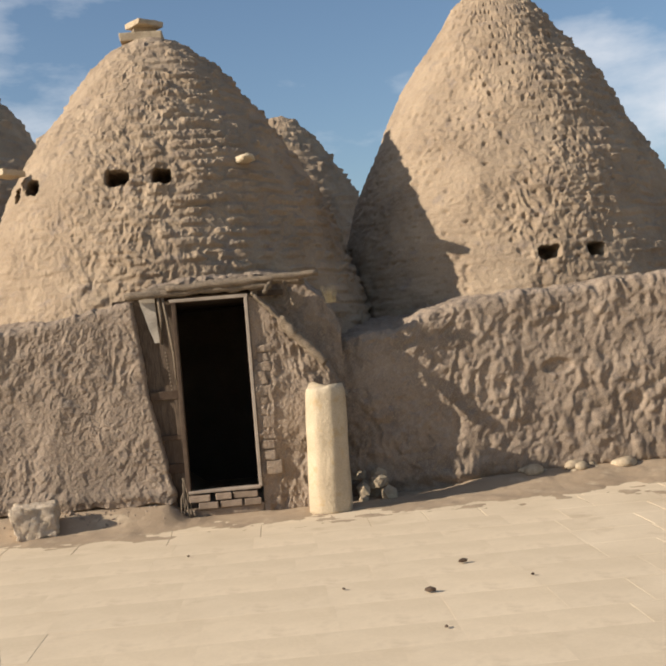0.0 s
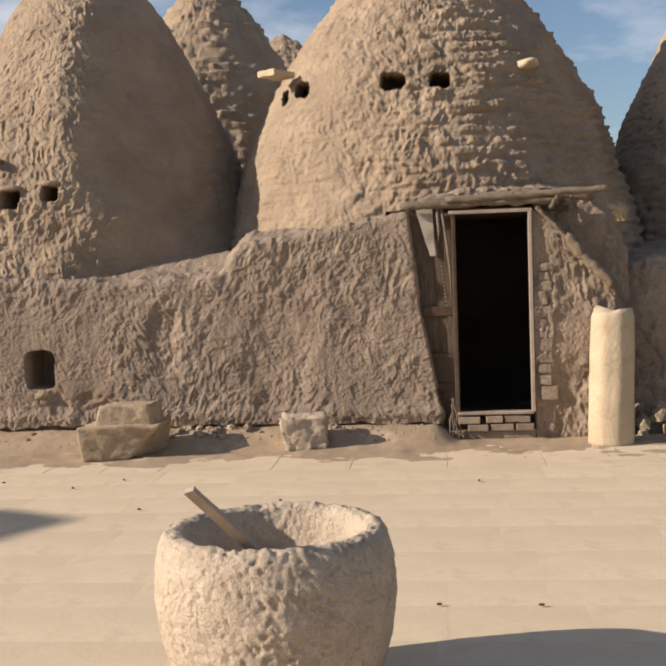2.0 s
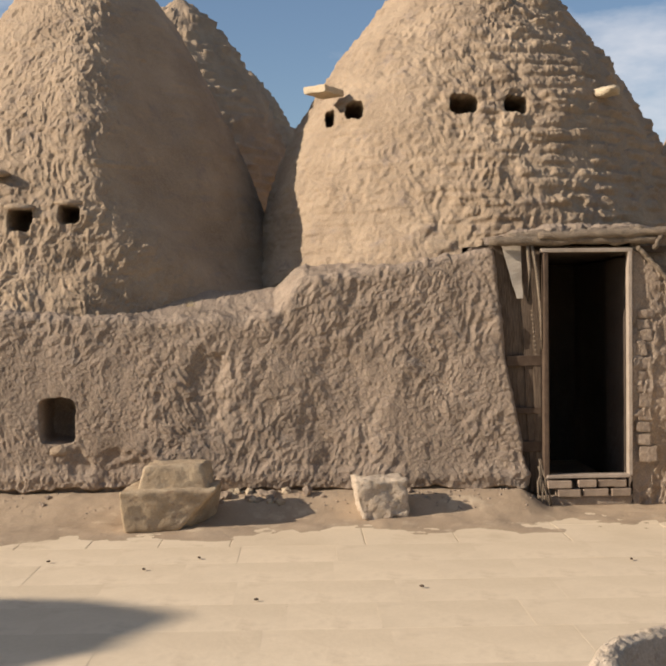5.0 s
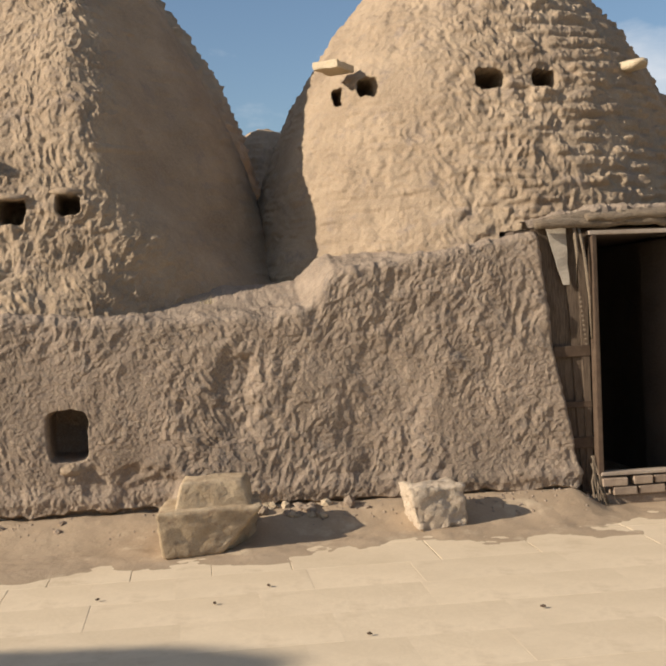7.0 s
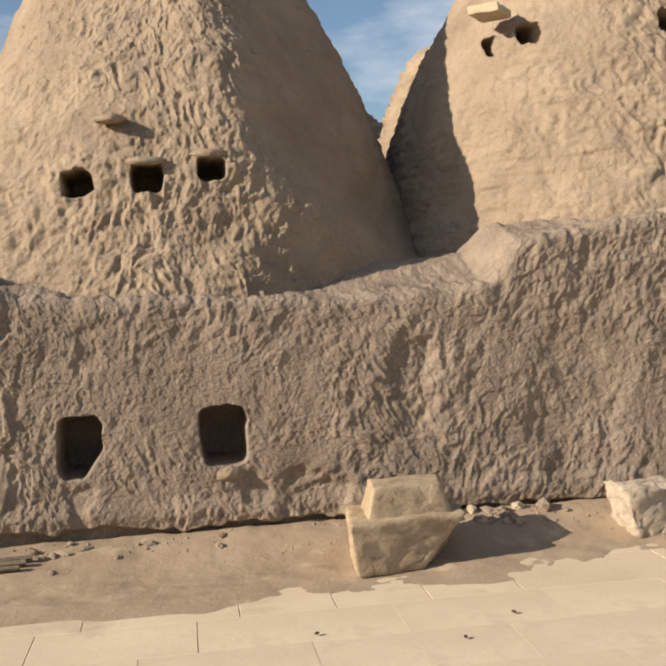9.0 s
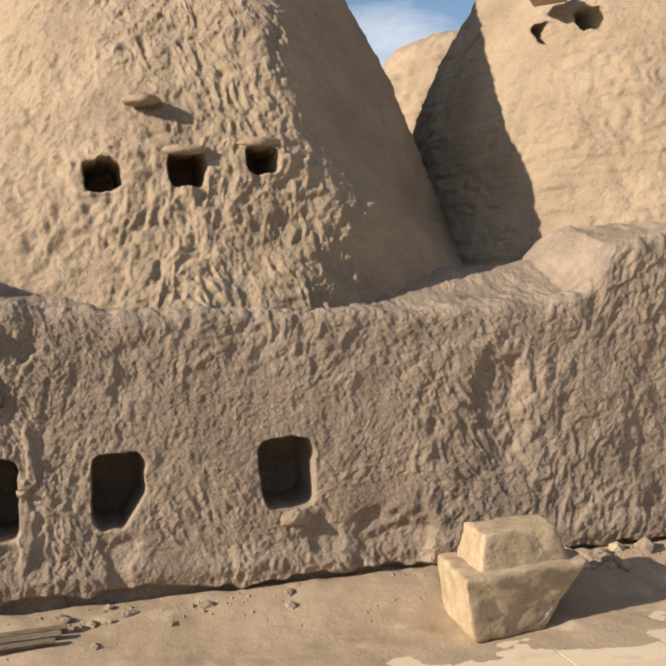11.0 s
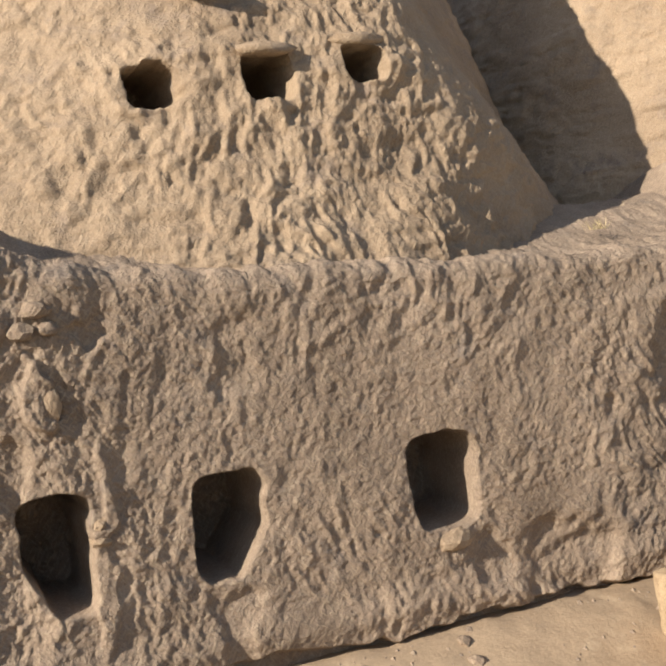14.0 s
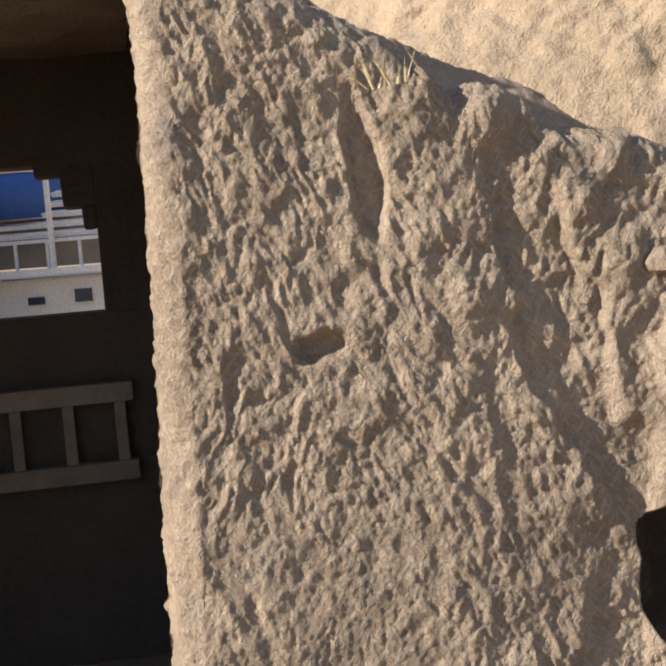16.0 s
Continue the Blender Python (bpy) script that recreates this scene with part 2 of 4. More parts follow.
def straw(x, y, z, seed, size=1.0, lean=0.5):
    """The relief of hand-laid mud with straw: lumps, clods, leaning streaks and crumbs (metres)."""
    p = np.stack([x, y, z], 1) / size
    w = p + 0.035 * np.stack([vnoise(p * 7, seed + 91), vnoise(p * 7, seed + 92), vnoise(p * 7, seed + 93)], 1)
    lumps = fbm(p * 2.3, 3, seed)
    up = np.stack([(w[:, 0] + lean * w[:, 2]) * 17, w[:, 1] * 17, w[:, 2] * 6.5], 1)
    across = np.stack([(w[:, 0] - 0.7 * lean * w[:, 2]) * 15, w[:, 1] * 15, w[:, 2] * 8], 1)
    which = smooth(vnoise(p * 1.4, seed + 5), -0.3, 0.3)
    streak = which * ridge(up, seed + 7) + (1 - which) * ridge(across, seed + 6)
    streak2 = which * ridge(up * 2.3, seed + 8) + (1 - which) * ridge(across * 2.2, seed + 18)
    clods = fbm(w * np.array([13, 13, 10]), 3, seed + 30)
    crumbs = fbm(p * 48, 2, seed + 9)
    where = smooth(vnoise(p * 1.9, seed + 11) + 0.35 * lumps, -0.95, 0.1)
    return size * (0.017 * lumps + where * (0.0125 * streak + 0.0065 * streak2 + 0.0125 * clods) + 0.004 * clods + 0.0045 * crumbs + 0.0018 * vnoise(p * 120, seed + 10))


def dent(a, b, ca, cb, wa, wb):
    """A soft hollow, 1 in its middle."""
    return np.exp(-2.0 * (((a - ca) / wa) ** 2 + ((b - cb) / wb) ** 2) ** 1.5)


# ---- ground ----
def ground_height(x, y):
    """Level paving, and a low bank of dirt along the foot of the facade."""
    bank = 0.15 * smooth(y, -0.62, -0.02) * (1 - smooth(x, -0.9, -0.62)) + 0.11 * smooth(y, -0.35, 0.4) * smooth(x, 1.4, 2.8)
    return bank


def build_ground():
    gx = np.concatenate([[-900, -300, -90, -40, -20, -13], np.arange(-10, 7, 0.035), [8, 10, 14, 22, 45, 100, 300, 900]])
    gy = np.concatenate([[-900, -300, -90, -40, -24, -17, -14], np.arange(-12, -2.0, 0.06), np.arange(-2.0, 0.6, 0.03), [0.8, 1.2, 2, 4, 8, 16, 40, 100, 300, 900]])
    X, Y = np.meshgrid(gx, gy)
    p = np.stack([X.ravel(), Y.ravel(), np.zeros(X.size)], 1)
    z = ground_height(X, Y).ravel()
    near = (1 - smooth(np.abs(p[:, 0] + 2), 9, 12)) * (1 - smooth(np.abs(p[:, 1] + 5.5), 7, 9))
    strip = smooth(p[:, 1], -1.25, -0.8) * near
    edge = np.interp(p[:, 0], [-4.5, -3.7, -2.4, -0.8], [-1.10, -0.95, -0.68, -0.50]) + 0.16 * fbm(np.stack([p[:, 0] * 1.3, 0 * p[:, 0], 0 * p[:, 0]], 1), 3, 44)
    z += 0.014 * smooth(p[:, 1] - edge + 0.05 * vnoise(p * 4, 45), -0.28, 0.18) * near
    paved = 1 - smooth(p[:, 1], -1.4, -1.1)
    z += near * (1 - paved) * (0.004 * fbm(p * 1.5, 3, 41)) + strip * (0.008 * fbm(p * 5, 4, 42) + 0.006 * np.maximum(0, vnoise(p * 18, 43)))
    g = np.stack([X, Y, z.reshape(X.shape) - 0.006], 2)
    return tagged(sheet("ground", g, DIRT), "pale trodden earth with a low bank at the wall", "ground", kind="structure")


ground = build_ground()


# ---- facade ----
def top_line(x):
    """Height of the facade's edge along x."""
    t = np.interp(x, [-7.45, -7.12, -6.92, -6.8, -6.6, -6.42, -6.25, -6.1, -5.5, -4.74, -3.93, -3.25, -2.9, -2.77, -2.64, -2.3, -1.7, -1.1, -0.5],
                  [2.05, 2.06, 1.98, 1.90, 1.80, 1.73, 1.69, 1.62, 1.59, 1.575, 1.56, 1.58, 1.62, 1.75, 1.90, 1.95, 2.03, 2.12, 2.2])
    return t


# openings in the front: middle x, middle z, half width, half height
NICHES = [(-4.652, 0.72, 0.14, 0.175), (-5.53, 0.68, 0.13, 0.18), (-6.14, 0.672, 0.115, 0.19)]


def settle(x, z):
    """Where a point of the face lies once the wall climbs a little towards its open end."""
    ramp = np.interp(x, [-7.2, -6.5, -5.5, -4.5, -3.5, -2.6], [0.14, 0.12, 0.078, 0.04, 0.025, 0.0])
    return x + 0.015 * np.minimum(0, np.asarray(x) + 3.3), z + ramp * (0.4 + 0.4 * np.asarray(z))


def on_wall(x, z):
    a, b = settle(x, z)
    return float(a), float(b)


def build_facade():
    x0, x1 = -7.29, -0.86
    n_u = 1000
    k = np.linspace(0, 1, n_u)
    xs = x0 + 0.05 + (x1 - x0 - 0.05) * (0.42 * k + 0.58 * k ** 1.9)
    front, edge, back = 380, 26, 100
    rows = []
    X0 = xs
    T = top_line(X0) + 0.022 * vnoise(np.stack([X0 * 6, X0 * 0, X0 * 0], 1), 61) + 0.012 * vnoise(np.stack([X0 * 19, X0 * 0, X0 * 0], 1), 62)
    r = 0.07
    for v in np.linspace(0, 1, front):                      # up the face
        z = -0.06 + v * (T - r + 0.06)
        rows.append(np.stack([X0, 0.0 * X0 - 0.05 * (1 - z / 2.0) * np.clip(1 - z / 2.0, 0, 1), z], 1))
    for a in np.linspace(0, math.pi / 2, edge)[1:]:         # over the rounded edge
        rows.append(np.stack([X0, 0 * X0 + r * (1 - math.cos(a)), T - r + r * math.sin(a)], 1))
    for d in np.linspace(0, 1, back)[1:] ** 2.2 * 5.0:      # the ledge and the roof behind
        rise = 0.22 * smooth(np.full_like(X0, d), 0.05, 0.75)
        fade = 1 - smooth(np.full_like(X0, d), 0.0, 0.3)
        base = top_line(X0) + (T - top_line(X0)) * fade
        level = base + rise * (1 - smooth(T, 1.8, 2.1))
        target = np.interp(X0, [-7.3, -6.9, -6.4, -5.8], [2.58, 2.46, 2.06, 1.78])
        w = smooth(np.full_like(X0, d), 0.6, 1.6)
        rows.append(np.stack([X0, 0 * X0 + r + d, level * (1 - w) + target * w], 1))
    g = np.stack(rows)
    turn = [(0.0, 0.36 - 0.011 * j) for j in range(28)] + [(0.05 * (1 - math.cos(a)), 0.06 - 0.06 * math.sin(a)) for a in np.linspace(0, 1.35, 7)]
    side = np.stack([np.stack([np.full(len(g), x0 + dx), np.maximum(g[:, 0, 1] + dy, dy), g[:, 0, 2]], 1) for dx, dy in turn], 1)
    inner = np.stack([np.stack([g[:, -1, 0] + dx, g[:, -1, 1] + dy, g[:, -1, 2]], 1) for dx, dy in [(0.012, 0.01), (0.02, 0.03)] + [(0.02, 0.03 + 0.015 * j) for j in range(1, 14)]], 1)
    g = np.concatenate([side, g, inner], 1)
    # the end beside the door leans: its foot stands nearer to the door than its head
    lean_x = np.interp(g[:, :, 2], [0, 0.3, 1.3, 2.2], [0.05, 0.03, -0.15, -0.24])
    g[:, :, 0] += lean_x * smooth(g[:, :, 0], -1.9, -0.86) * 1.0
    g[:, :, 0] -= 0.05 * (1 - np.clip(g[:, :, 2], 0, 1.9) / 1.9) * (1 - smooth(g[:, :, 0], -7.3, -6.8)) * smooth(-g[:, :, 2], -1.9, -0.2)
    n = normals(g)
    if n[50, 50, 1] > 0:
        n = -n
    x, y, z = (g[:, :, a].ravel() for a in range(3))
    far = smooth(x, -6.2, -4.6)
    d = far * (0.5 * straw(x, y, z, 3, 1.0, 0.45) + 0.4 * straw(x, y, z, 6, 0.5, 0.45)) + (1 - far) * (0.62 * straw(x, y, z, 3, 0.5, 0.55) + 0.30 * straw(x, y, z, 4, 1.3, 0.3) + 0.55 * straw(x, y, z, 5, 0.2, 0.5))
    p = np.stack([x, y, z], 1)
    # broken shallow places and the ragged undercut foot
    rag = 0.05 * np.stack([vnoise(p * 6, 75), vnoise(p * 6, 76)], 1) + 0.025 * np.stack([vnoise(p * 17, 77), vnoise(p * 17, 78)], 1)
    xr, zr = x + rag[:, 0], z + rag[:, 1]
    for cx, cz, wx, wz, deep in ((-2.33, 0.75, 0.34, 0.62, 0.028), (-3.45, 1.0, 0.16, 0.34, 0.03), (-4.1, 0.30, 0.28, 0.16, 0.045), (-6.32, 0.46, 0.13, 0.55, 0.026), (-5.53, 0.33, 0.09, 0.16, 0.02), (-4.45, 0.36, 0.10, 0.12, 0.02),
                                 (-6.935, 1.30, 0.055, 0.06, 0.03), (-5.45, 1.30, 0.10, 0.16, 0.015), (-5.95, 1.42, 0.07, 0.05, 0.02)):
        d -= 1.15 * deep * smooth(dent(xr, zr, cx, cz, 1.15 * wx, 1.15 * wz), 0.04, 0.8)
    d -= 0.028 * smooth(dent(xr + 0.25 * (z - 1.2), zr, -6.38, 1.30, 0.13, 0.60), 0.25, 0.6)
    d -= 0.03 * smooth(dent(xr * 0.4 + x * 0.6 + 0.12 * (z - 1.6), zr, -6.84, 1.62, 0.05, 0.24), 0.2, 0.7)
    d += 0.028 * smooth(dent(xr, zr, -6.12, 1.22, 0.06, 0.12), 0.2, 0.6)
    d += 0.016 * smooth(dent(xr, zr, -5.98, 0.62, 0.05, 0.45), 0.2, 0.6)
    d += 0.02 * np.maximum(0, vnoise(p * 11, 71)) * smooth(x, -6.9, -6.6) * (1 - smooth(x, -6.2, -5.9)) * smooth(z, 1.0, 1.3)
    foot = 0.185 + 0.03 * vnoise(np.stack([x * 3, 0 * x, 0 * x], 1), 72) + 0.02 * vnoise(np.stack([x * 14, 0 * x, 0 * x], 1), 73)
    d -= 0.075 * smooth(-z, -foot, -foot + 0.03) * (y < 0.05)
    d += 0.02 * smooth(z, 0.17, 0.26) * (1 - smooth(z, 0.26, 0.38))
    d *= 1 - 0.15 * smooth(y, 0.1, 0.6)
    q = p + n.reshape(-1, 3) * d[:, None]
    jag = 0.012 * vnoise(p * 16, 74)
    for cx, cz, wx, wz in NICHES:
        ins = hole(x + jag, z + jag, cx, cz, wx, wz, 5.0)
        if cx < -5.0 and cx > -6.0:                                        # the lower corner has broken away in a slant
            ins = ins * (1 - smooth((x + jag - cx) / wx - (z + jag - cz) / wz, 1.0, 1.16))
        elif cx < -6.0:
            ins = ins * (1 - smooth(-(x + jag - cx) / wx - (z + jag - cz) / wz, 1.05, 1.25))
        q[:, 1] += (y < 0.06) * ins * (0.46 + 0.05 * vnoise(p * 5, 79))
    sx, sz = settle(x, np.minimum(z, 2.1))
    q[:, 0] += sx - x
    q[:, 2] += sz - np.minimum(z, 2.1)
    g2 = q.reshape(g.shape)
    return tagged(sheet("wall_front", g2, MUD), "straw-tempered mud wall with small square niches", "wall", kind="structure")


wall_front = build_facade()


def build_door_pier():
    """The mud pier between the door and the column, its head sloping down."""
    xs, vs = np.linspace(0.06, 0.88, 90), np.linspace(0, 1, 170)
    rows = []
    T = np.interp(xs, [0.06, 0.2, 0.5, 0.8, 0.88], [2.12, 2.05, 1.68, 1.33, 1.2])
    for v in vs:
        z = -0.05 + v * (T + 0.05)
        rows.append(np.stack([xs, -0.07 + 0.02 * v + 0 * xs + 0.12 * smooth(xs, 0.78, 0.88), z], 1))
    for b in np.linspace(0, 1, 40)[1:]:
        rows.append(np.stack([xs, -0.05 + 0.12 * smooth(xs, 0.78, 0.88) + b * 0.9, T + 0.25 * b * smooth(xs, 0.3, 0.9)], 1))
    g = np.stack(rows)
    n = normals(g)
    if n[20, 20, 1] > 0:
        n = -n
    x, y, z = (g[:, :, a].ravel() for a in range(3))
    p = np.stack([x, y, z], 1)
    d = straw(x, y, z, 21, 0.9, 0.2)
    d -= 0.03 * smooth(vnoise(p * 3.1, 77) - z * 0.25 + 0.1, 0.0, 0.25) * (1 - smooth(z, 0.55, 0.8))
    q = p + n.reshape(-1, 3) * d[:, None]
    return tagged(sheet("wall_pier", q.reshape(g.shape), MUD), "crumbling mud pier beside the doorway", "wall", kind="structure")


wall_pier = build_door_pier()


def build_right_wall():
    xs, vs = np.linspace(0.75, 7.5, 420), np.linspace(0, 1, 120)
    T = np.interp(xs, [0.75, 1.15, 1.5, 1.85, 2.4, 3.1, 4.4, 7.5], [1.62, 1.66, 1.67, 1.86, 1.92, 1.96, 2.03, 2.1])
    T = T + 0.03 * vnoise(np.stack([xs * 5, 0 * xs, 0 * xs], 1), 81)
    base = np.interp(xs, [0.75, 1.3, 3.1, 4.4, 7.5], [0.36, 0.32, 0.33, 0.31, 0.25])
    rows, r = [], 0.09
    for v in vs:
        z = -0.06 + v * (T - r + 0.06)
        rows.append(np.stack([xs, base - 0.06 * (1 - z / 2), z], 1))
    for a in np.linspace(0, math.pi / 2, 14)[1:]:
        rows.append(np.stack([xs, base + r * (1 - math.cos(a)), T - r + r * math.sin(a)], 1))
    for b in np.linspace(0, 1, 50)[1:] ** 1.5 * 4:
        w = smooth(np.full_like(xs, b), 0.5, 1.6)
        rows.append(np.stack([xs, base + r + b, T * (1 - w) + (1.8 + 0.25 * smooth(xs, 1.8, 2.4)) * w], 1))
    g = np.stack(rows)
    n = normals(g)
    if n[20, 20, 1] > 0:
        n = -n
    x, y, z = (g[:, :, a].ravel() for a in range(3))
    d = straw(x, y, z, 31, 1.15, 0.3)
    d -= 0.05 * (1 - smooth(z, 0.05, 0.16)) * (y < 0.55)
    d -= 0.04 * smooth(dent(x, z, 3.15, 1.15, 0.2, 0.1), 0.25, 0.6)
    q = np.stack([x, y, z], 1) + n.reshape(-1, 3) * d[:, None]
    return tagged(sheet("wall_right", q.reshape(g.shape), MUD), "low rough mud wall in front of the tall dome", "wall", kind="structure")


wall_right = build_right_wall()


# ---- beehive domes ----
def course_relief(x, y, z, seed, step=0.125):
    """Worn courses of mud brick, broken up by plaster."""
    p = np.stack([x, y, z], 1)
    wob = 0.03 * vnoise(p * 2.2, seed + 3)
    saw = ((z + wob) / step) % 1.0
    ledge = smooth(saw, 0.0, 0.25) * (1 - smooth(saw, 0.62, 0.95))
    rag = smooth(vnoise(np.stack([x * 7, y * 7, z * 11], 1), seed + 4), -0.35, 0.35)
    return ledge * rag


def dome(name, label, cx, cy, profile, seed, n_a=420, n_z=300, z0=1.45, courses=0.0, lean=0.4, pocks=0.0, holes=(), door_gap=None, fine=True, course_side=None, shoulder=None, deep=1.0, skirt=0.0):
    zs_p, rs_p = zip(*profile)
    zt = zs_p[-1]
    v = np.linspace(0, 1, n_z)
    zz = z0 + (zt - z0) * v
    # smooth radius through the profile
    rr = np.interp(zz, zs_p, rs_p)
    k = max(3, n_z // 14)
    ker = np.hanning(k * 2 + 1)
    ker /= ker.sum()
    pad = np.concatenate([np.full(k, rr[0]) + (rr[0] - rr[1]) * np.arange(k, 0, -1), rr, np.full(k, rr[-1]) + (rr[-1] - rr[-2]) * np.arange(1, k + 1)])
    rr = np.maximum(np.convolve(pad, ker, "valid"), 0.0)
    # finer steps on the side that looks to the yard (-y)
    a = np.linspace(-math.pi, math.pi, n_a)
    a = a - 0.62 * np.sin(a) if fine else a
    A, Z = np.meshgrid(a, zz)
    R = np.repeat(rr[:, None], n_a, 1)
    if shoulder:                                # a blunt edge where the front turns into the flank
        turn_at = shoulder + 0.09 * vnoise(np.stack([Z.ravel() * 1.3, A.ravel() * 0.5, 0 * Z.ravel()], 1), seed + 52).reshape(Z.shape) + 0.22 * (1 - smooth(Z, 1.9, 2.7))
        R = R + (0.13 * np.exp(-((A - turn_at) / 0.24) ** 2) - 0.10 * np.exp(-((A - turn_at - 0.5) / 0.28) ** 2)) * (1 - smooth(Z, 3.6, 4.8)) * smooth(Z, 1.7, 2.3)
    if skirt:                                   # the foot spreads into the roof on one side
        R = R + skirt * np.exp(-((A + 1.25) / 0.75) ** 2) * (1 - smooth(Z, 2.0, 3.3))
    x, y, z = (cx + R * np.sin(A)).ravel(), (cy - deep * R * np.cos(A)).ravel(), Z.ravel()
    p = np.stack([x, y, z], 1)
    d = straw(x, y, z, seed, 1.1, lean) * 0.7
    d += 0.035 * fbm(p * 1.1, 2, seed + 50)
    if skirt:                                   # rougher mud below the vents
        d *= 1 + 0.3 * (1 - smooth(z + 0.12 * vnoise(p * 3, seed + 66), 2.1, 2.45))
    if shoulder:                                # the flank is plastered smooth
        d *= 1 - 0.7 * smooth(A.ravel() + 0.2 * vnoise(p * 3, seed + 51) - 0.22 * (1 - smooth(z, 1.9, 2.7)), shoulder, shoulder + 0.3) * (1 - smooth(A.ravel(), 1.9, 2.4))
    if courses:
        side = 1.0 if course_side is None else 0.35 + 0.65 * smooth(A.ravel(), *course_side)
        d += courses * side * course_relief(x, y, z, seed)
        chip = smooth(vnoise(np.stack([x * 5, y * 5, z * 15], 1), seed + 60), 0.45, 0.62)
        d += courses * 0.9 * chip * side
    if pocks:
        cell = np.stack([A.ravel() * 2.0 / 0.15 + 0.5 * np.floor(z / 0.13), z / 0.13, 0 * z], 1)
        f = cell - np.floor(cell)
        rnd = vnoise(np.floor(cell) * 1.37 + 0.5, seed + 61)
        dist = np.hypot(f[:, 0] - 0.5 - 0.2 * rnd, (f[:, 1] - 0.5 - 0.2 * rnd))
        d -= pocks * (1 - smooth(dist + 0.12 * vnoise(p * 30, seed + 64), 0.10, 0.26)) * smooth(rnd + 0.4 * vnoise(p * 1.5, seed + 65), -0.2, 0.5)
    top = smooth(z, zt - 0.35, zt)
    d *= 1 - 0.4 * top
    nz = np.gradient(rr, zz)
    nrm = np.stack([np.sin(A), -np.cos(A), np.repeat((-nz)[:, None], n_a, 1)], 2).reshape(-1, 3)
    nrm /= np.linalg.norm(nrm, axis=1, keepdims=True)
    q = p + nrm * d[:, None]
    jag = 0.012 * vnoise(p * 14, seed + 62)
    for hx, hz, wx, wz in holes:
        ins = hole(x + jag, z + jag, hx, hz, wx, wz, 4.0) * (y < cy)
        q[:, 1] += ins * 0.55
        rim = np.clip(hole(x, z, hx, hz + 0.02, wx + 0.08, wz + 0.08, 2.5) - hole(x, z, hx, hz, wx, wz, 4), 0, 1) * (y < cy)
        q[:, 1] -= rim * 0.018 * (0.5 + 0.5 * vnoise(p * 8, seed + 63))
    g = q.reshape(n_z, n_a, 3)
    keep = None
    if door_gap:
        gx, gz = g[:-1, :-1, 0], g[:-1, :-1, 2]
        keep = ~((gx > door_gap[0]) & (gx < door_gap[1]) & (gz < door_gap[2]) & (g[:-1, :-1, 1] < cy))
    return tagged(sheet(name, g, MUD_DOME, keep), label, "beehive house", "beehive domes of the yard")


dome_a = dome("beehive_dome", "mud-brick beehive dome with worn brick courses, above the doorway", -0.9, 2.5,
              [(1.4, 2.45), (2.1, 2.28), (2.5, 2.18), (3.0, 2.02), (3.42, 1.85), (3.65, 1.72), (3.95, 1.53), (4.13, 1.40), (4.34, 1.24), (4.85, 0.85), (5.27, 0.42), (5.38, 0.10)],
              101, 620, 380, courses=0.030, course_side=(-0.5, 0.3),
              holes=[(-1.20, 3.465, 0.115, 0.075), (-0.735, 3.455, 0.10, 0.08), (-2.135, 3.47, 0.072, 0.075), (-2.375, 3.455, 0.05, 0.075)], door_gap=(-1.3, 0.75, 2.16))
dome_l = dome("beehive_dome", "smooth mud beehive dome with three square vent holes", -4.86, 2.63,
              [(1.4, 2.25), (1.75, 2.14), (2.3, 1.92), (2.7, 1.78), (3.2, 1.61), (3.67, 1.38), (4.16, 1.14), (4.63, 0.89), (5.0, 0.63), (5.25, 0.36), (5.38, 0.06)],
              111, 780, 460, courses=0.008, shoulder=0.25, deep=1.15, skirt=0.32, door_gap=(-9, -6.88, 2.12),
              holes=[(-5.525, 2.425, 0.10, 0.085), (-5.065, 2.43, 0.10, 0.095), (-4.645, 2.475, 0.09, 0.08)])
dome_r = dome("beehive_dome", "tall pock-marked mud beehive dome behind the low wall", 3.5, 3.5,
              [(1.5, 2.5), (2.2, 2.35), (3.4, 1.97), (4.15, 1.57), (4.76, 1.26), (5.7, 0.6), (6.03, 0.28), (6.15, 0.05)],
              121, 480, 380, courses=0.026, pocks=0.03, course_side=(-0.1, 0.8), holes=[(3.40, 2.37, 0.11, 0.075), (3.94, 2.37, 0.10, 0.075)])
BACK = [(-0.1, 2.5), (1.0, 2.3), (2.2, 2.1), (3.4, 1.75), (4.2, 1.4), (4.9, 0.95), (5.3, 0.62), (5.62, 0.30), (5.7, 0.12)]
for bx, by, top, sd, side in [(-4.49, 7.9, 6.4, 131, 0.96), (-3.93, 12.8, 6.47, 132, 0.95), (0.73, 9.6, 5.74, 133, 0.94), (-2.45, 9.6, 4.5, 134, 0.9), (-11.6, 9.0, 6.2, 135, 1)]:
    f = top / 5.7
    dome("beehive_dome", "ragged mud-brick beehive dome in the row behind", bx, by, [(z * f, r * side) for z, r in BACK], sd, 180, 150, z0=-0.05, courses=0.045)
dome("beehive_dome", "broken flat-topped mud-brick beehive dome in the row behind", -0.75, 6.9,
     [(-0.1, 1.9), (2.0, 1.75), (3.4, 1.5), (4.15, 1.22), (4.55, 1.05), (4.72, 0.8), (4.8, 0.1)], 136, 180, 150, z0=-0.05, courses=0.05)
# an unseen dome across the yard, added so that its shadow reaches the paving
dome("beehive_dome", "unseen mud beehive dome across the yard, casting a shadow", -15.95, -6.45, [(z * 1.06, r) for z, r in BACK], 140, 120, 90, z0=0.0, courses=0.03, fine=False)


